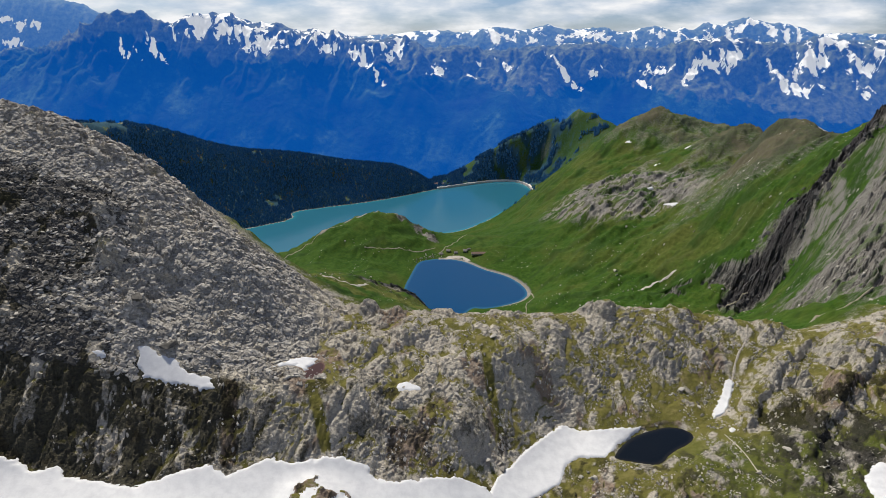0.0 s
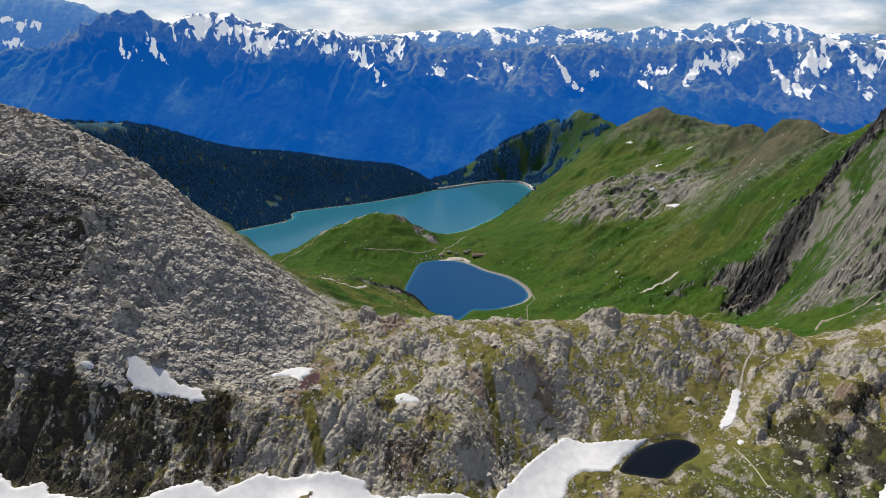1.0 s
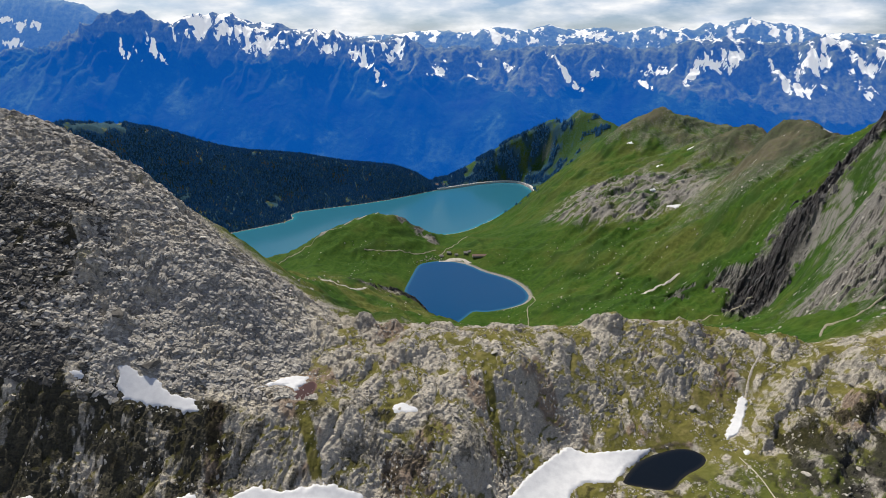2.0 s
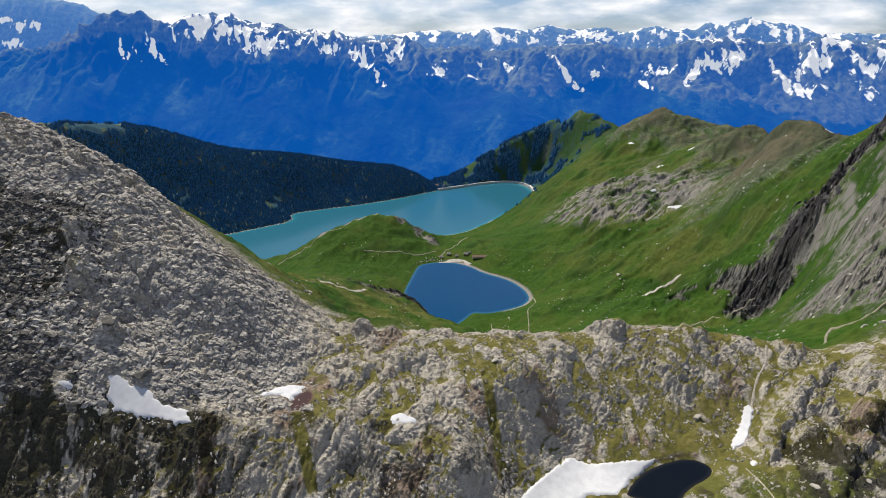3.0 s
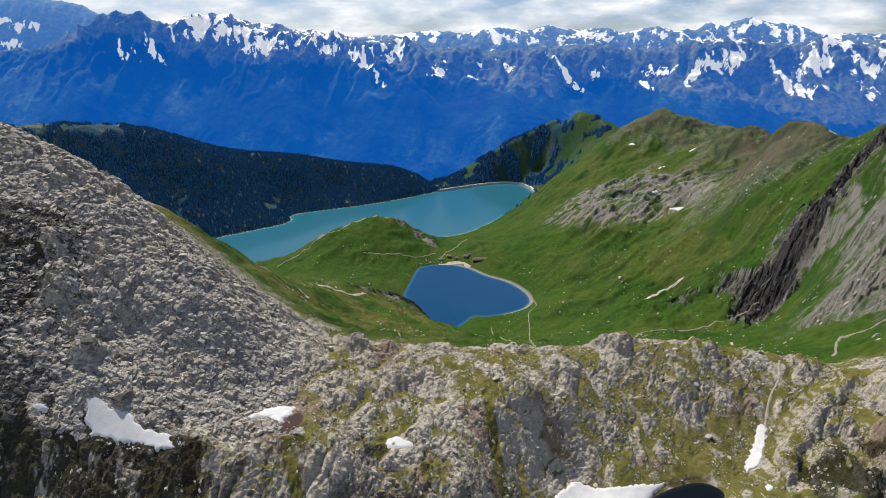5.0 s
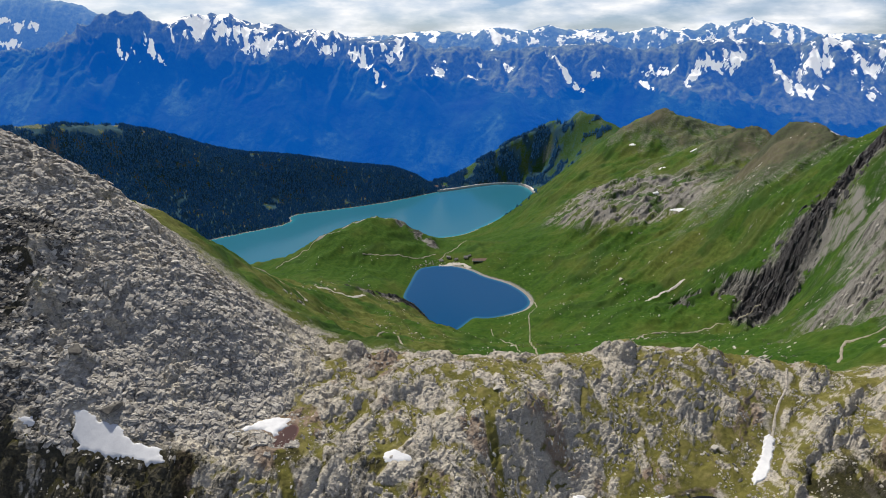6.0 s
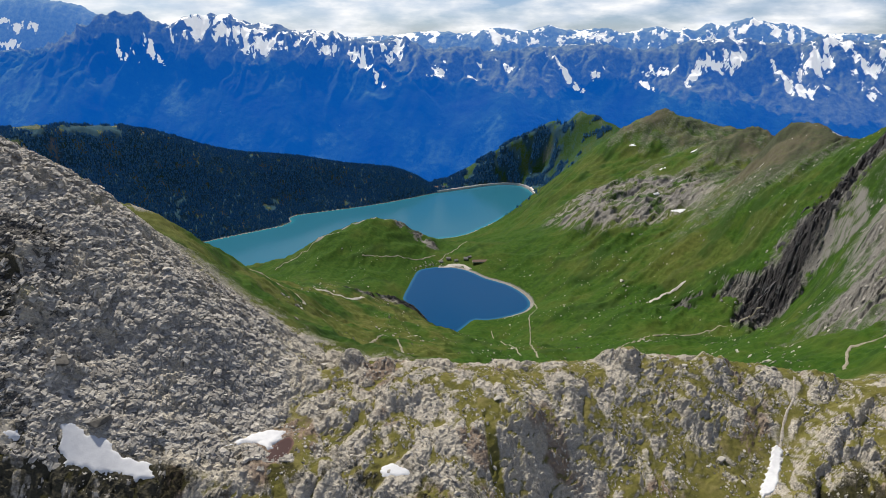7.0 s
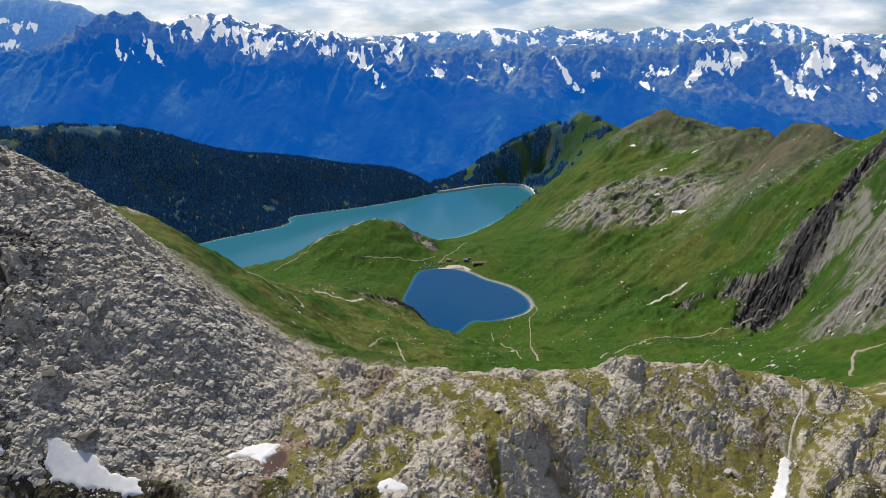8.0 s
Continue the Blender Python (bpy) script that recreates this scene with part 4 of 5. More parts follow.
SNOWFIELDS_WEST = [   # x, z, half width, half height, lean
    (-3214, 529, 59, 21, 0), (-3067, 484, 110, 38, 1), (-3145, 372, 110, 30, 0.5), (-1991, 370, 28, 57, 1.2), (-1848, 377, 28, 71, 0.9), (-1682, 489, 108, 72, 0.6),
    (-1530, 509, 94, 87, -0.6), (-1390, 459, 123, 58, 1.2), (-1189, 389, 144, 47, 0.6), (-1006, 424, 79, 50, -0.8), (-849, 393, 79, 29, 0.5), (-664, 346, 58, 58, 1.2),
    (-556, 260, 36, 64, 1.2), (-463, 384, 94, 43, -1), (-160, 277, 64, 39, -0.6), (46, 229, 18, 49, 0.8)]
SNOWFIELDS_EAST = [
    (204, 313, 107, 18, -1), (553, 266, 28, 71, 0.8), (669, 169, 42, 28, 0.8), (771, 236, 43, 43, -0.7), (1150, 291, 79, 32, -1.5), (1062, 205, 35, 25, 0.8),
    (1320, 270, 32, 64, -0.7), (1438, 332, 79, 36, -1), (1574, 359, 115, 58, -0.7), (2032, 332, 94, 79, -0.8), (1924, 192, 127, 42, 0.6), (1842, 222, 25, 85, 0.6),
    (2145, 447, 33, 51, -0.5), (2316, 366, 51, 80, 0.7), (2294, 208, 43, 85, 0.5), (2435, 348, 25, 72, 0.5)]


def far_height(X, Y, rows, u):
    Z = enlarge(range_land, rows, u, far_width, 3)
    base = Z.copy()
    warp = fbm(X / 400, Y / 400, 3, 81)
    spurs = ridged(X / 430 + 0.7 * warp, Y / 800 + 0.5 * warp, 5, 83, 0.5)
    jag = ridged(X / 75 + 0.8 * warp, Y / 170, 5, 87, 0.55)
    body = smooth(0, 140, np.minimum(np.abs(Y - 4000), np.abs(Y - 4570)))
    high = smooth(60, 380, Z)
    Z = Z + 85 * (1 - 0.75 * smooth(4150, 4300, Y)) * body * (0.12 + 0.88 * high) * (spurs - 1.1) + 12 * (1 - high) * fbm(X / 200, Y / 240, 3, 85) + (0.6 + (17 - 9 * smooth(4150, 4300, Y)) * high + 6 * body * high) * (jag - 1.4)
    patch = fbm(X / 85 + warp, Y / 85, 5, 91, 0.6)
    blot = fbm(X / 420, Y / 300, 3, 93)
    furrow = smooth(1.45, 0.95, jag)          # snow lies longest in the furrows
    field = np.zeros(X.shape)
    for x0, z0, w, h, lean in SNOWFIELDS_WEST + SNOWFIELDS_EAST:
        v = (base - z0) / h
        field = np.maximum(field, np.exp(-((X - x0 + lean * (base - z0)) / w) ** 2 - v * v) * ((Y > 4300) == (x0 < -2400)))
    fret = fbm((X + 0.5 * base) / 30, base / 55 + Y / 90, 4, 95, 0.65)
    front = smooth(0.48, 0.80, field + 0.6 * (furrow - 0.5) + 0.3 * patch + 0.5 * fret) * smooth(0.10, 0.25, field)
    back = smooth(4150, 4300, Y) * smooth(-1900, -1500, X)
    ice = back * smooth(0.0, 0.5, 0.6 * patch + 0.5 * fret + 0.9 * (furrow - 0.45) + 0.4 * blot - 0.55 + 0.25 * smooth(1400, 1700, X) * smooth(2400, 2200, X))
    crest = smooth(-30, 10, Z - np.interp(X, [-1700, -900, 0, 1200, 2600], [500, 430, 400, 430, 430])) * smooth(0.25, 0.6, patch + 0.5 * furrow) * smooth(-1800, -1600, X)
    snow = np.maximum.reduce([front, ice, 0.75 * crest])
    trees = np.interp(X, [-2804, -2089, -1732, -752, -417, 87, 590, 915, 1254, 1757, 2105, 2499], [312, 447, 329, 301, 234, 181, 155, 223, 147, 88, -6, -34])
    veg = smooth(50, -50, Z - trees + 45 * patch + 40 * blot)
    return Z, {"snow": snow, "veg": veg}


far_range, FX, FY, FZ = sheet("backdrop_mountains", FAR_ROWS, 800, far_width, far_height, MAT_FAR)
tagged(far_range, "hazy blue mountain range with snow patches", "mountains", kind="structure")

lake("water_pool", POOL, POOL_Z, MAT_RED, "small rust-brown meltwater pool beside snow", 0.8)

# ---- things ----
rng = np.random.default_rng(7)


def mesh_of(name, verts, faces, mat, smooth_shade=False):
    """One mesh from an array of places and an array of faces with equal corners."""
    verts, faces = np.asarray(verts, np.float32).reshape(-1, 3), np.asarray(faces, np.int32)
    me = bpy.data.meshes.new(name)
    me.vertices.add(len(verts))
    me.vertices.foreach_set("co", verts.ravel())
    me.loops.add(faces.size)
    me.loops.foreach_set("vertex_index", faces.ravel())
    me.polygons.add(len(faces))
    me.polygons.foreach_set("loop_start", np.arange(0, faces.size, faces.shape[1], dtype=np.int32))
    me.polygons.foreach_set("use_smooth", np.full(len(faces), smooth_shade))
    me.update(calc_edges=True)
    me.materials.append(mat)
    return me


def part(name, bm, mat, parent, label=""):
    me = bpy.data.meshes.new(name)
    bm.to_mesh(me)
    bm.free()
    me.materials.append(mat)
    ob = new(name, me)
    ob.parent = parent
    return tagged(ob, label)


# snow left over from winter
SNOWS = []
def snow_patch(outline, label, thick=0.7, cell=0.5, rough=1.2, rounds=1):
    a = np.array(rounded(outline, rounds))
    x0, y0 = a.min(0) - 2 * cell
    x1, y1 = a.max(0) + 2 * cell
    reach = max(4.0, 6 * cell)
    X, Y = np.meshgrid(np.arange(x0 - reach, x1 + reach, cell), np.arange(y0 - reach, y1 + reach, cell))
    sd = inside([tuple(p) for p in a], X, Y) + rough * fbm(X / (4 * rough), Y / (2.5 * rough), 5, 101, 0.6)
    ground_here = ground_z(X, Y)
    soft, k = ground_here, int(reach / cell)
    for _ in range(2):      # it fills dips and smooths over small rocks
        for axis in (0, 1):
            p = np.pad(soft, [(k, k) if d == axis else (0, 0) for d in (0, 1)], mode="edge")
            c = np.cumsum(p, axis)
            c = np.concatenate([np.zeros_like(np.take(c, [0], axis)), c], axis)
            m = p.shape[axis]
            soft = (np.take(c, range(2 * k + 1, m + 1), axis) - np.take(c, range(0, m - 2 * k), axis)) / (2 * k + 1)
    top = soft + 0.1 * thick + np.where(sd > 0, np.minimum(0.6 * thick, 0.5 * sd), 1.4 * sd) + 0.06 * fbm(X / 7, Y / 7, 3, 103)
    Z = np.where(sd > 0.6, np.maximum(top, ground_here + 0.1), top)
    use = (top > ground_here - 0.9) & (sd > -3.0) & (ground_here < soft + 0.9)
    SNOWS.append([tuple(p) for p in a])
    q = use[:-1, :-1] & use[1:, :-1] & use[:-1, 1:] & use[1:, 1:]
    body = np.zeros_like(q)
    body[np.unravel_index(np.argmax(np.where(q, sd[:-1, :-1], -9)), q.shape)] = True
    while True:      # spread from its middle, so that it stays in one piece
        wide = body.copy()
        wide[1:] |= body[:-1]
        wide[:-1] |= body[1:]
        wide[:, 1:] |= body[:, :-1]
        wide[:, :-1] |= body[:, 1:]
        wide &= q
        if (wide == body).all():
            break
        body = wide
    q = body
    idx = np.arange(X.size).reshape(X.shape)
    faces = np.stack([idx[:-1, :-1], idx[:-1, 1:], idx[1:, 1:], idx[1:, :-1]], -1)[q]
    used, inv = np.unique(faces, return_inverse=True)
    verts = np.stack([X, Y, Z], -1).reshape(-1, 3)[used]
    ob = new("snow_patch", mesh_of("snow_patch", verts, inv.reshape(faces.shape), MAT_SNOW, True))
    return tagged(ob, label, "snow", "old snow patches")


for plan in SNOW_PLAN:
    snow_patch(*plan)
for x, y, a, b in ((432, 1414, 13, 8), (446, 1290, 17, 9), (520, 1958, 14, 9), (515, 1536, 9, 12), (621, 1718, 10, 7), (525, 1660, 11, 8), (470, 1500, 8, 5), (655, 1160, 12, 10), (700, 1235, 5, 22)):
    ring = [(x + a * math.cos(k) * (1 + 0.3 * math.sin(3 * k + x)), y + b * math.sin(k)) for k in np.linspace(0, 2 * math.pi, 9)[:-1]]
    snow_patch(ring, "small white snow remnant on a far green slope", 2.0, 1.6, 3.0)


# footpaths and gravel lie on the ground as thin sheets
def ribbon(name, line, width, mat, label, category="path", seed=1, lift=0.25, step=2.0):
    pts = []
    for a, b in zip(line, line[1:]):
        k = max(1, int(math.dist(a, b) / step))
        pts += [(a[0] + (b[0] - a[0]) * j / k, a[1] + (b[1] - a[1]) * j / k) for j in range(k)]
    p = np.array(pts + [line[-1]], float)
    w = np.ones(5) / 5
    for _ in range(2):
        p[2:-2] = np.stack([np.convolve(p[:, 0], w, "valid"), np.convolve(p[:, 1], w, "valid")], 1) if len(p) > 5 else p[2:-2]
    p += (width * 0.35) * np.stack([fbm(p[:, 0] / 9, p[:, 1] / 9, 3, seed), fbm(p[:, 0] / 9, p[:, 1] / 9, 3, seed + 40)], 1)
    d = np.gradient(p, axis=0)
    nrm = np.stack([-d[:, 1], d[:, 0]], 1) / np.maximum(np.hypot(d[:, 0], d[:, 1]), 1e-6)[:, None]
    half = width / 2 * (1 + 0.55 * fbm(p[:, 0] / (3 * width), p[:, 1] / (3 * width), 3, seed + 9))
    rows_ = []
    for k in (-1.15, -0.5, 0.0, 0.5, 1.15):
        q = p + nrm * (half * k)[:, None]
        rows_.append(np.c_[q, ground_z(q[:, 0], q[:, 1]) + np.where(q[:, 1] > 300, 3.2, 1.0) * (lift if abs(k) < 1 else -0.3)])
    v = np.stack(rows_, 1)
    i = np.arange(v.shape[0] * 5).reshape(-1, 5)
    f = np.stack([i[:-1, :-1], i[:-1, 1:], i[1:, 1:], i[1:, :-1]], -1).reshape(-1, 4)
    return tagged(new(name, mesh_of(name, v, f, mat, True)), label, category, kind="structure")


ribbon("path", RIDGE_PATH[:6], 1.3, MAT_TRAIL, "pale trodden footpath over the rocky ridge", seed=3, step=0.8, lift=0.2)
ribbon("path", RIDGE_PATH[6:], 0.55, MAT_TRAIL, "faint trodden footpath among grassy rock knobs", seed=4, step=0.8, lift=0.15)
ribbon("path", [(300, 420), (271, 407), (265, 410), (261, 418), (253, 408), (240, 388), (215, 350)], 2.2, MAT_PATH, "pale footpath across a grassy slope", seed=5)
ribbon("path", [(-110, 520), (-88, 548), (-80, 592), (-67, 610), (-57, 570), (-48, 525), (-40, 480)], 2.6, MAT_PATH, "looping pale footpath on the meadow", seed=7)
ribbon("path", [(100, 1187), (120, 1154), (131, 1122), (137, 1084), (136, 1047), (125, 1019), (115, 993), (112, 932), (92, 760), (80, 600)], 1.9, MAT_PATH, "pale footpath following the lake shore", seed=9)
ribbon("path", [(52, 977), (67, 760), (66, 628)], 1.5, MAT_PATH, "faint pale footpath in the meadow", seed=11)
ribbon("path", [(-400, 1254), (-368, 1299), (-330, 1335), (-277, 1352)], 4.0, MAT_PATH, "pale eroded track on the green knoll", seed=13)
ribbon("path", [(-213, 1265), (-143, 1282), (-89, 1300), (-60, 1332)], 3.2, MAT_PATH, "pale cart track behind the lake", seed=15)
ribbon("path", [(-52, 1303), (-11, 1400), (12, 1480), (10, 1600)], 3.0, MAT_PATH, "pale cart track down to the reservoir", seed=17)
ribbon("path", [(149, 636), (247, 773), (324, 788), (399, 799)], 3.0, MAT_PATH, "faint pale path across the bowl", seed=19)
ribbon("path", [(284, 918), (314, 944), (340, 950), (352, 950)], 6.0, MAT_GRAVEL, "pale gravel streak on a green slope", seed=21)
ribbon("path", [(-51, 1275), (-33, 1283), (-15, 1291), (3, 1285), (18, 1266)], 11.0, MAT_GRAVEL, "white gravel yard between stone huts", seed=23)


ribbon("path", [(-205, 690), (-180, 668), (-150, 640), (-128, 610)], 5.0, MAT_PATH, "pale eroded earth on a grassy spur", seed=25)
ribbon("path", [(-196, 792), (-172, 800), (-150, 822), (-140, 850)], 5.0, MAT_GRAVEL, "pale broken rock along a grassy spur", seed=27)
ribbon("path", [(-215, 560), (-200, 600), (-190, 640)], 2.5, MAT_PATH, "pale eroded earth on a grassy spur", seed=29)


# loose stones
def stone_shapes(count, flat):
    out = []
    for _ in range(count):
        box = np.array([(x, y, z) for z in (-1, 1) for y in (-1, 1) for x in (-1, 1)], float)
        box[4:, :2] *= 0.72
        out.append((box + rng.uniform(-0.25, 0.25, box.shape)) * (1, 0.75, flat))
    return np.array(out)


BOX_FACES = np.array([(0, 2, 3, 1), (4, 5, 7, 6), (0, 1, 5, 4), (1, 3, 7, 5), (3, 2, 6, 7), (2, 0, 4, 6)])


def scatter(name, x, y, size, flat, tilt, label, sink=0.15, mat=None, turn=math.pi, follow=0.85):
    """Many loose stones as one mesh."""
    if y.min() < 300:
        bare = np.ones(len(x), bool)
        for outline in SNOWS[:9]:
            bare &= inside(outline, x, y) < -0.4 - 0.9 * size
        x, y, size = x[bare], y[bare], size[bare]
    n = len(x)
    shape = stone_shapes(24, flat)[rng.integers(0, 24, n)] * size[:, None, None]
    a, bx, by = rng.uniform(-turn, turn, n), rng.normal(0, tilt, n), rng.normal(0, tilt, n)
    ca, sa = np.cos(a), np.sin(a)
    v = shape.copy()
    v[..., 2] += v[..., 0] * np.sin(bx)[:, None] + v[..., 1] * np.sin(by)[:, None]
    vx = v[..., 0] * ca[:, None] - v[..., 1] * sa[:, None]
    vy = v[..., 0] * sa[:, None] + v[..., 1] * ca[:, None]
    z = ground_z(x, y)
    gx = np.clip((ground_z(x + 2, y) - ground_z(x - 2, y)) / 4, -1.3, 1.3)
    gy = np.clip((ground_z(x, y + 2) - ground_z(x, y - 2)) / 4, -1.3, 1.3)
    v[..., 2] += follow * (vx * gx[:, None] + vy * gy[:, None])
    z = z - sink * size
    v = np.stack([vx + x[:, None], vy + y[:, None], v[..., 2] + z[:, None]], -1)
    f = (np.arange(n)[:, None, None] * 8 + BOX_FACES[None]).reshape(-1, 4)
    return tagged(new(name, mesh_of(name, v, f, mat or MAT_STONE)), label, "stones", kind="stuff")


def sizes(n, lo, hi, power=2.6):
    return lo + (hi - lo) * rng.random(n) ** power


n = 150000
sx, sy = rng.uniform(-260, -35, n), rng.uniform(176, 285, n)
crest = np.interp(sx, [p[0] for p in SADDLE], [p[1] for p in SADDLE])
ok = (sx + 0.25 * (sy - 215) < -58 + 10 * fbm(sx / 15, sy / 15, 3, 111)) & (sy < crest + 6) & (fbm(sx / 12, sy / 12, 3, 113) > -0.35) & (np.abs(sx) < 0.74 * sy + 30) & ((sy > 187) | (sx < -88))
sx, sy = sx[ok], sy[ok]
big = sizes(len(sx), 0.22, 1.25, 2.6)
# slabs at the western end take a darker tone
dark_west = (sx + 12 * fbm(sx / 20, sy / 20, 3, 119) + rng.normal(0, 7, len(sx)) < -139 + 20 * smooth(200, 180, sy)) & (sy + 8 * fbm(sx / 20, sy / 20, 3, 120) < 236) & (rng.random(len(sx)) < 0.85)
LABEL = "scree of broken grey slabs on a steep slope"
scatter("scree", sx[~dark_west], sy[~dark_west], big[~dark_west], 0.15, 0.24, LABEL, 0.0, turn=0.5, follow=0.45)
scatter("scree", sx[dark_west], sy[dark_west], big[dark_west], 0.17, 0.26, "scree of dark slabs on a steep slope", 0.0, MAT_DARK_SLAB, turn=0.5, follow=0.45)
n = 42000
sx, sy = rng.uniform(-130, 210, n), rng.uniform(150, 268, n)
ok = (fbm(sx / 9, sy / 9, 3, 115) > 0.05) & (inside(POND, sx, sy) < -1) & (inside(POOL, sx, sy) < -0.5)
ok &= (rng.random(n) > 0.6 * smooth(-20, -55, sx) * smooth(192, 178, sy)) & (rng.random(n) > 0.6 * smooth(116, 132, sx) * smooth(226, 210, sy))
scatter("loose_stones", sx[ok], sy[ok], sizes(ok.sum(), 0.14, 0.65, 3), 0.55, 0.4, "loose grey stones among rock and dry grass")
n = 9000
sy = 300 + 1000 * rng.random(n) ** 1.2
sx = rng.uniform(-0.3, 0.75, n) * sy
ok = (fbm(sx / 60, sy / 60, 3, 117) > 0.12) & (inside(UPPER, sx, sy) < -6)
scatter("meadow_stones", sx[ok], sy[ok], sizes(ok.sum(), 0.4, 2.0, 4), 0.7, 0.3, "pale stones strewn over green meadow")
n = 3500
sx, sy = rng.uniform(300, 560, n), rng.uniform(470, 900, n)
ok = along(CRAG, sx, sy) < 42
scatter("crag_blocks", sx[ok], sy[ok], sizes(ok.sum(), 0.8, 3.6, 3), 0.7, 0.5, "dark blocks below a jagged crag", mat=MAT_DARK)
n = 900
sx, sy = rng.uniform(-140, -40, n), rng.uniform(930, 1010, n)
ok = (np.hypot((sx + 88) * 0.7, sy - 975) < 42) & (inside(UPPER, sx, sy) < 2)
scatter("shore_blocks", sx[ok], sy[ok], sizes(ok.sum(), 0.8, 4.0, 2.5), 0.8, 0.4, "grey blocks on a steep bank above the lake", mat=MAT_DARK)


n = 260
sx, sy = rng.uniform(-105, -20, n), rng.uniform(1240, 1325, n)
ok = (along([(-92, 1256), (-79, 1280), (-48, 1295)], sx, sy) < 13) & (inside(UPPER, sx, sy) < 1)
scatter("shore_blocks", sx[ok], sy[ok], sizes(ok.sum(), 0.6, 2.4, 2.5), 0.8, 0.4, "grey blocks piled at the head of the lake")


def boulder(x, y, size, seed, label, mat=None, flat=1.0):
    """An angular block: the hull of scattered points, its edges worn."""
    r = random.Random(seed)
    bm = bmesh.new()
    for _ in range(10):
        d = Vector((r.gauss(0, 1), r.gauss(0, 1), r.gauss(0, 0.8))).normalized()
        bm.verts.new((d.x * r.uniform(0.8, 1.05), d.y * r.uniform(0.6, 0.9), d.z * r.uniform(0.4, 0.7)))
    bmesh.ops.convex_hull(bm, input=bm.verts)
    bmesh.ops.delete(bm, geom=[v for v in bm.verts if not v.link_faces], context="VERTS")
    bmesh.ops.bevel(bm, geom=bm.edges[:], offset=0.05, segments=1, affect="EDGES")
    bmesh.ops.rotate(bm, verts=bm.verts, matrix=Matrix.Rotation(r.uniform(0, 6.28), 3, "Z"))
    bmesh.ops.scale(bm, verts=bm.verts, vec=(size, size, size * flat))
    me = bpy.data.meshes.new("boulder")
    bm.to_mesh(me)
    bm.free()
    me.materials.append(mat or MAT_STONE)
    ob = new("boulder", me)
    ob.location = (x, y, float(ground_z(x, y)) + 0.12 * size)
    return tagged(ob, label, "boulder", "boulders")


boulder(272, 1020, 6.5, 1, "big dark boulder lying in green meadow")
boulder(-102.5, 187.5, 4.0, 3, "large dark slab lying above a snow patch", MAT_DARK_SLAB, 0.45)
boulder(-116, 197, 3.6, 4, "dark jagged block among grey scree", MAT_DARK_SLAB)
boulder(-119, 201, 2.8, 5, "dark jagged block among grey scree", MAT_DARK_SLAB)
for k in range(46):
    while True:
        x, y = rng.uniform(-150, 190), rng.uniform(170, 262)
        if inside(POND, x, y) < -3 and inside(POOL, x, y) < -2 and not -114 < x < -80:
            break
    boulder(x, y, rng.uniform(0.8, 2.2), 10 + k, "grey weathered boulder on the rocky slope")
for k in range(24):
    y = rng.uniform(420, 1200)
    x = y * rng.uniform(0.12, 0.5)
    if inside(UPPER, x, y) < -10:
        boulder(x, y, rng.uniform(1.2, 3.0), 80 + k, "pale boulder lying on the green meadow")


# woods
def woods(name, x, y, tall, label):
    n = len(x)
    side = 5
    ang = np.arange(side) * 2 * math.pi / side
    tiers = [(0.06, 1.0, 0.62), (0.42, 0.62, 1.0)]
    verts, faces, base = [], [], 0
    for lo, wide, top in tiers:
        ring = np.stack([np.cos(ang) * wide, np.sin(ang) * wide, np.full(side, lo)], 1)
        verts.append(np.vstack([ring, (0, 0, top)]))
        faces += [(base + k, base + (k + 1) % side, base + side) for k in range(side)]
        base += side + 1
    shape = np.vstack(verts)
    v = np.repeat(shape[None], n, 0)
    v[..., :2] *= (tall * rng.uniform(0.22, 0.36, n))[:, None, None]
    v[..., :2] *= rng.uniform(0.75, 1.25, (n, base, 1))
    v[..., 2] *= tall[:, None]
    v[..., 2] += ground_z(x, y)[:, None]
    v[..., 0] += x[:, None]
    v[..., 1] += y[:, None]
    f = (np.arange(n)[:, None, None] * base + np.array(faces)[None]).reshape(-1, 3)
    return tagged(new(name, mesh_of(name, v, f, MAT_HAZE_NEEDLES)), label, "trees", kind="stuff")


n = 90000
sx, sy = rng.uniform(-1750, -90, n), rng.uniform(1680, 2800, n)
sd = inside(RESERVOIR, sx, sy)
west = sy > np.interp(sx, [-1750, -930, -820, -90], [1300, 1720, 1900, 2600])
zz = ground_z(sx, sy)
ok = (sd < -6) & west & (fbm(sx / 110, sy / 110, 4, 121) > -0.75 + 0.95 * smooth(60, 200, zz)) & (sy < np.interp(sx, [-1417, -1107, -780, -297, -90], [2020, 2330, 2560, 2690, 2720]))
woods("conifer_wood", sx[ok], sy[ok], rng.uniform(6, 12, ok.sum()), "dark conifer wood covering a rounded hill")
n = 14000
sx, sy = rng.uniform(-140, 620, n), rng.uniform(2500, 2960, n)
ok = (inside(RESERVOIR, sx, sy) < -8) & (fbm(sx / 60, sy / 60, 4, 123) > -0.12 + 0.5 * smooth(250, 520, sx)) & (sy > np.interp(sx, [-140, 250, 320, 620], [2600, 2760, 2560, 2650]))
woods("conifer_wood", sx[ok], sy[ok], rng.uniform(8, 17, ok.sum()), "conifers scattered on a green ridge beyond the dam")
n = 260
sx, sy = rng.uniform(150, 330, n), rng.uniform(2150, 2500, n)
ok = (inside(RESERVOIR, sx, sy) < -8) & (fbm(sx / 40, sy / 40, 3, 125) > 0.1)
woods("conifer_wood", sx[ok], sy[ok], rng.uniform(6, 12, ok.sum()), "a few conifers on the reservoir bank")


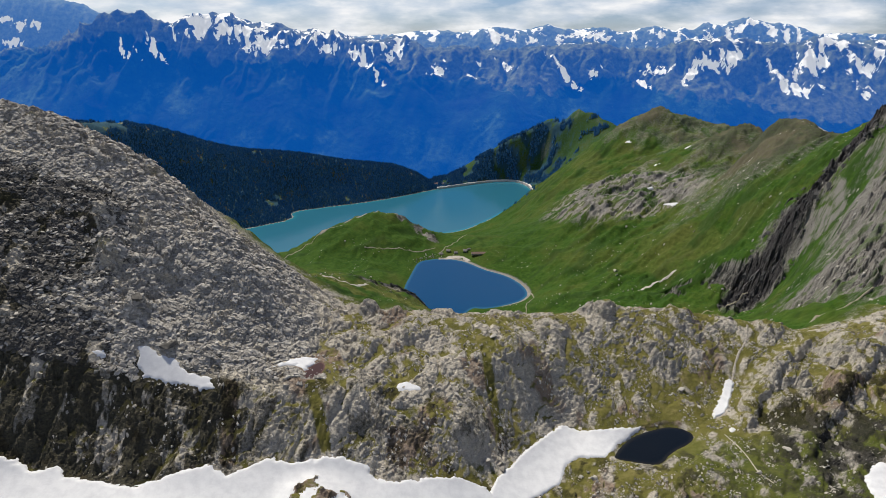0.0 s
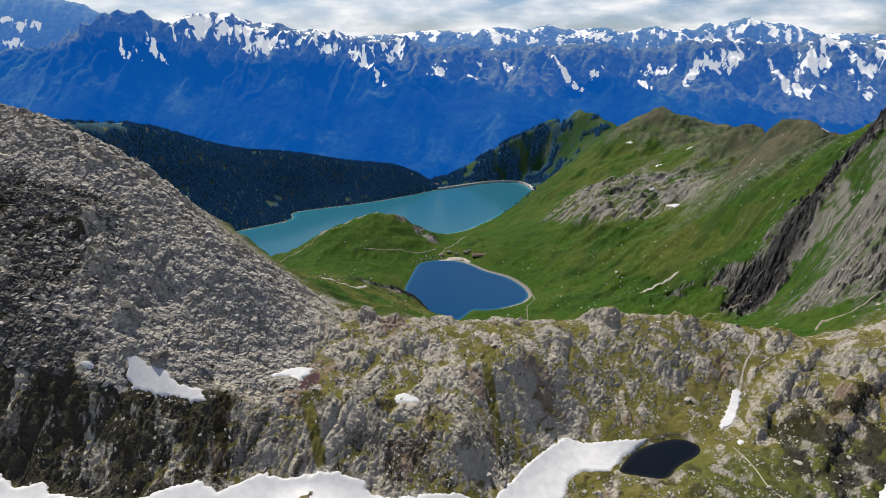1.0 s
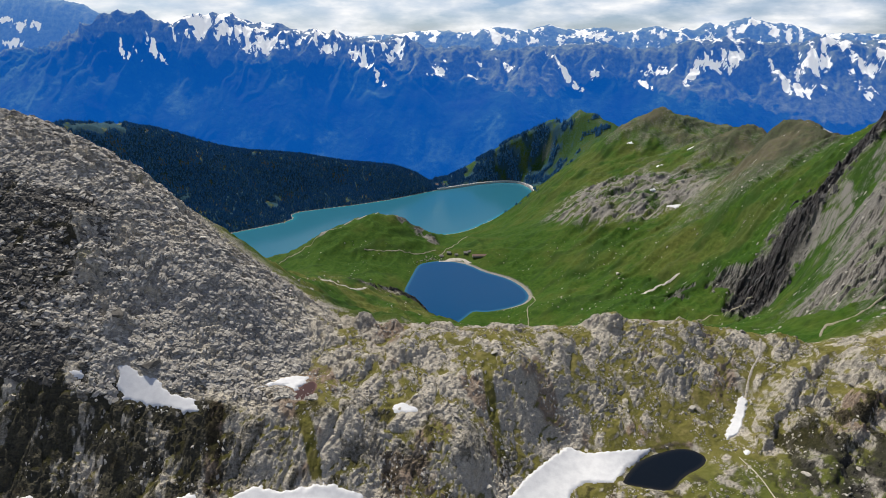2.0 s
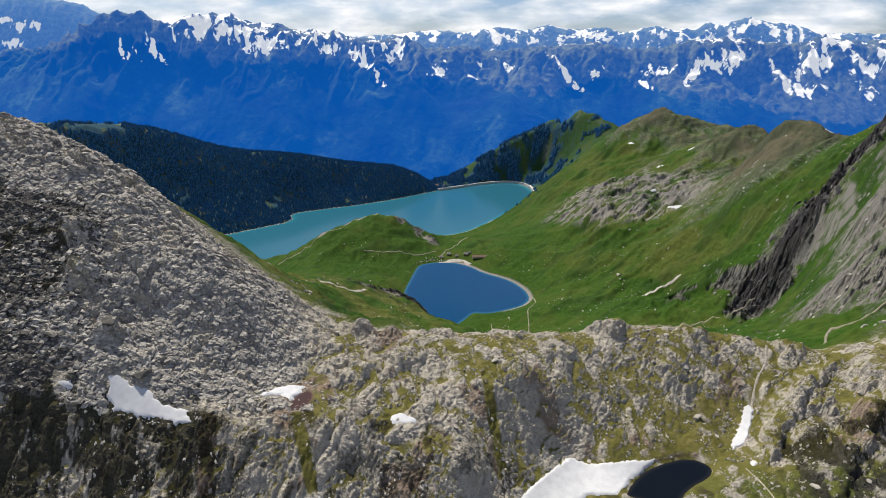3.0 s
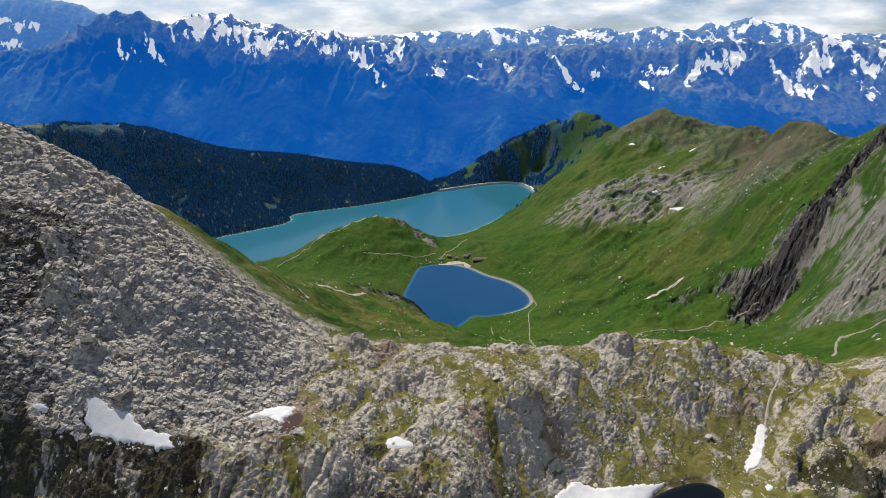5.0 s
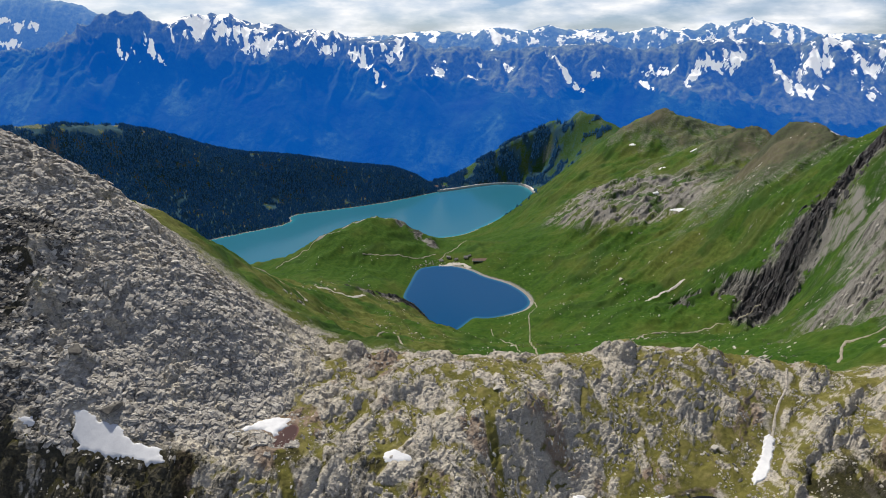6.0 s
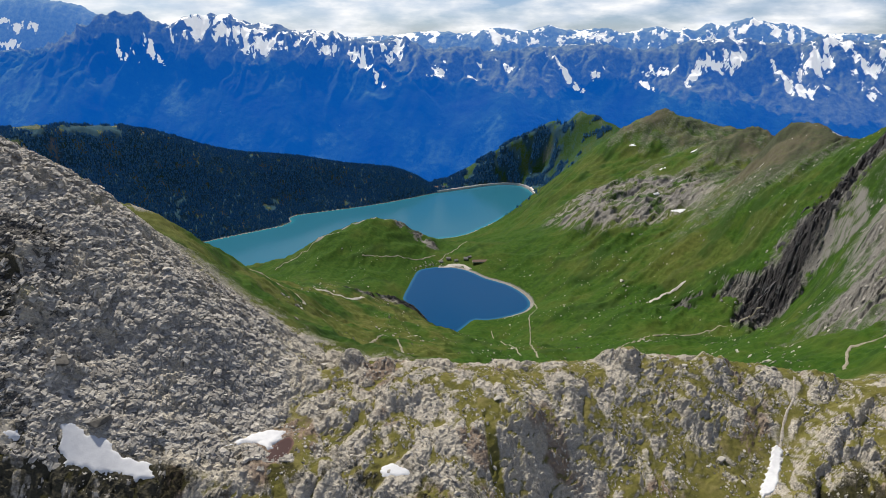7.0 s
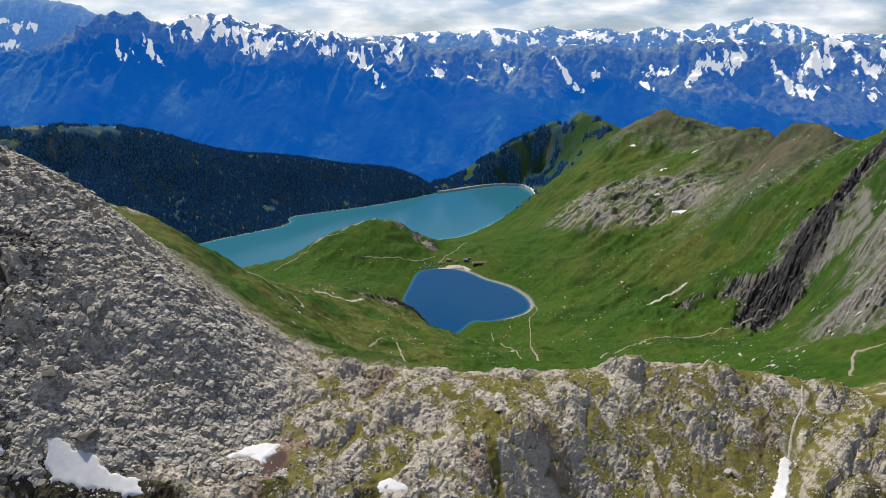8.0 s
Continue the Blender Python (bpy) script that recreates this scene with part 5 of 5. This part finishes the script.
# the dam and the huts
def wall_along(name, line, width, z0, z1, mat, parent, label=""):
    p = np.array(line, float)
    d = np.gradient(p, axis=0)
    nrm = np.stack([-d[:, 1], d[:, 0]], 1) / np.hypot(d[:, 0], d[:, 1])[:, None]
    bm = bmesh.new()
    loops = []
    for q, m in zip(p, nrm):
        loops.append([bm.verts.new((*(q + m * width * sgn), z)) for sgn, z in ((-1, z0), (-0.6, z1), (0.6, z1), (1, z0))])
    for a, b in zip(loops, loops[1:]):
        for k in range(4):
            bm.faces.new((a[k], a[(k + 1) % 4], b[(k + 1) % 4], b[k]))
    bm.faces.new(loops[0][::-1])
    bm.faces.new(loops[-1])
    bmesh.ops.recalc_face_normals(bm, faces=bm.faces)
    return part(name, bm, mat, parent, label)


dam = tagged(new("dam"), "long pale concrete dam curving along the reservoir", "dam")
arc = [(-112, 2606), (-70, 2632), (-25, 2662), (25, 2698), (75, 2731), (140, 2764), (200, 2779), (245, 2768), (275, 2738), (296, 2690), (304, 2630), (302, 2560), (285, 2500)]
fine_arc = [(a[0] + (b[0] - a[0]) * k / 4, a[1] + (b[1] - a[1]) * k / 4) for a, b in zip(arc, arc[1:]) for k in range(4)] + [arc[-1]]
wall_along("wall", fine_arc, 8.0, -215, -164.0, MAT_CONCRETE, dam)
off = [(x * 1.0 - 1.5, y - 2.6) for x, y in fine_arc]
wall_along("parapet", off, 0.6, -164.1, -162.6, MAT_CONCRETE, dam, "low concrete parapet")


def box_bm(sx, sy, z0, z1):
    bm = bmesh.new()
    bmesh.ops.create_cube(bm, size=1, matrix=Matrix.Translation((0, 0, (z0 + z1) / 2)) @ Matrix.Diagonal((sx, sy, z1 - z0, 1)))
    return bm


def house(x, y, turn, length, depth, tall, roof_mat, label, category="hut", wall_mat=MAT_WALL, windows=2):
    ob = tagged(new("hut"), label, category, "stone huts")
    ob.matrix_world = pose(x, y, float(ground_z(x, y)) - 0.4, 0, 0, turn)
    bm = box_bm(length, depth, 0, tall)
    top = [bm.verts.new((sx * length / 2, 0, tall + depth * 0.34)) for sx in (-1, 1)]
    for sgn, t in ((-1, top[0]), (1, top[1])):
        pair = [v for v in bm.verts if abs(v.co.x - sgn * length / 2) < 1e-4 and abs(v.co.z - tall) < 1e-4]
        bm.faces.new((pair[0], pair[1], t))
    bmesh.ops.recalc_face_normals(bm, faces=bm.faces)
    part("wall", bm, wall_mat, ob)
    bm = bmesh.new()
    over, eave, rise = 0.45, depth / 2 + 0.5, depth * 0.34
    prof = [(-eave, tall - 0.3), (0, tall + rise + 0.05), (eave, tall - 0.3), (eave, tall - 0.02), (0, tall + rise + 0.4), (-eave, tall - 0.02)]
    ends = [[bm.verts.new((sgn * (length / 2 + over), py, pz)) for py, pz in prof] for sgn in (-1, 1)]
    for k in range(6):
        bm.faces.new((ends[0][k], ends[0][(k + 1) % 6], ends[1][(k + 1) % 6], ends[1][k]))
    for e in ends:
        bm.faces.new(e[:3] + e[3:])
    bmesh.ops.recalc_face_normals(bm, faces=bm.faces)
    part("roof", bm, roof_mat, ob)
    bm = box_bm(1.1, 0.12, 0.4, 2.4)
    bmesh.ops.translate(bm, verts=bm.verts, vec=(-length * 0.2, -depth / 2 - 0.03, 0))
    part("door", bm, MAT_WOOD, ob, "dark wooden door")
    for k in range(windows):
        bm = box_bm(0.8, 0.1, 1.3, 2.2)
        bmesh.ops.translate(bm, verts=bm.verts, vec=(length * (0.08 + 0.22 * k), -depth / 2 - 0.03, 0))
        part("window", bm, MAT_WOOD, ob, "small dark window")
    return ob


house(38, 1291, 6, 31, 9, 3.0, MAT_RUST, "long low barn with a rust-brown roof by the lake", "barn", windows=3)
house(-46, 1300, 12, 8, 6, 2.8, MAT_ROOF, "small stone hut with a slab roof by the lake")
house(-30, 1312, -8, 9, 6, 3.0, MAT_ROOF, "grey stone hut with a slab roof by the lake")
house(-13, 1306, 20, 7, 6, 2.8, MAT_ROOF, "small stone hut beside a gravel yard")
house(8, 1309, 0, 9, 7, 3.2, MAT_ROOF, "grey stone hut beside a gravel yard")
house(16, 1318, 35, 7, 5, 2.8, MAT_ROOF, "low stone hut behind a gravel yard")
house(-120, 2640, 30, 18, 11, 7.0, MAT_RUST, "pale lodge with a brown roof beside the dam", "lodge", MAT_CONCRETE, 3)
house(-88, 2668, 35, 12, 9, 5.5, MAT_ROOF, "pale dam keeper's house beside the dam", "house", MAT_CONCRETE)


# the slabs lying nearest, each a piece of its own
SLABS = [mesh_of("slab", shape * 1.0, BOX_FACES, MAT_STONE) for shape in stone_shapes(10, 0.34)]
placed = 0
while placed < 300:
    x, y = rng.uniform(-120, -50), rng.uniform(184, 232)
    if x + 0.25 * (y - 215) > -62 or any(inside(o, x, y) > -1.2 for o in SNOWS[:9]) or inside(POOL, x, y) > -1:
        continue
    size = rng.uniform(0.5, 1.25)
    zx = float(ground_z(x + 1.5, y) - ground_z(x - 1.5, y)) / 3
    zy = float(ground_z(x, y + 1.5) - ground_z(x, y - 1.5)) / 3
    ob = new("slab", SLABS[placed % 10])
    up = Vector((-zx * 0.8, -zy * 0.8, 1)).normalized()
    ob.rotation_mode = "QUATERNION"
    ob.rotation_quaternion = up.to_track_quat("Z", "Y") @ Euler((rng.normal(0, 0.25), rng.normal(0, 0.25), rng.uniform(0, 6.28))).to_quaternion()
    ob.scale = (size, size * rng.uniform(0.6, 1), size)
    ob.location = (x, y, float(ground_z(x, y)) + 0.15 * size)
    ob.parent = ground
    placed += 1
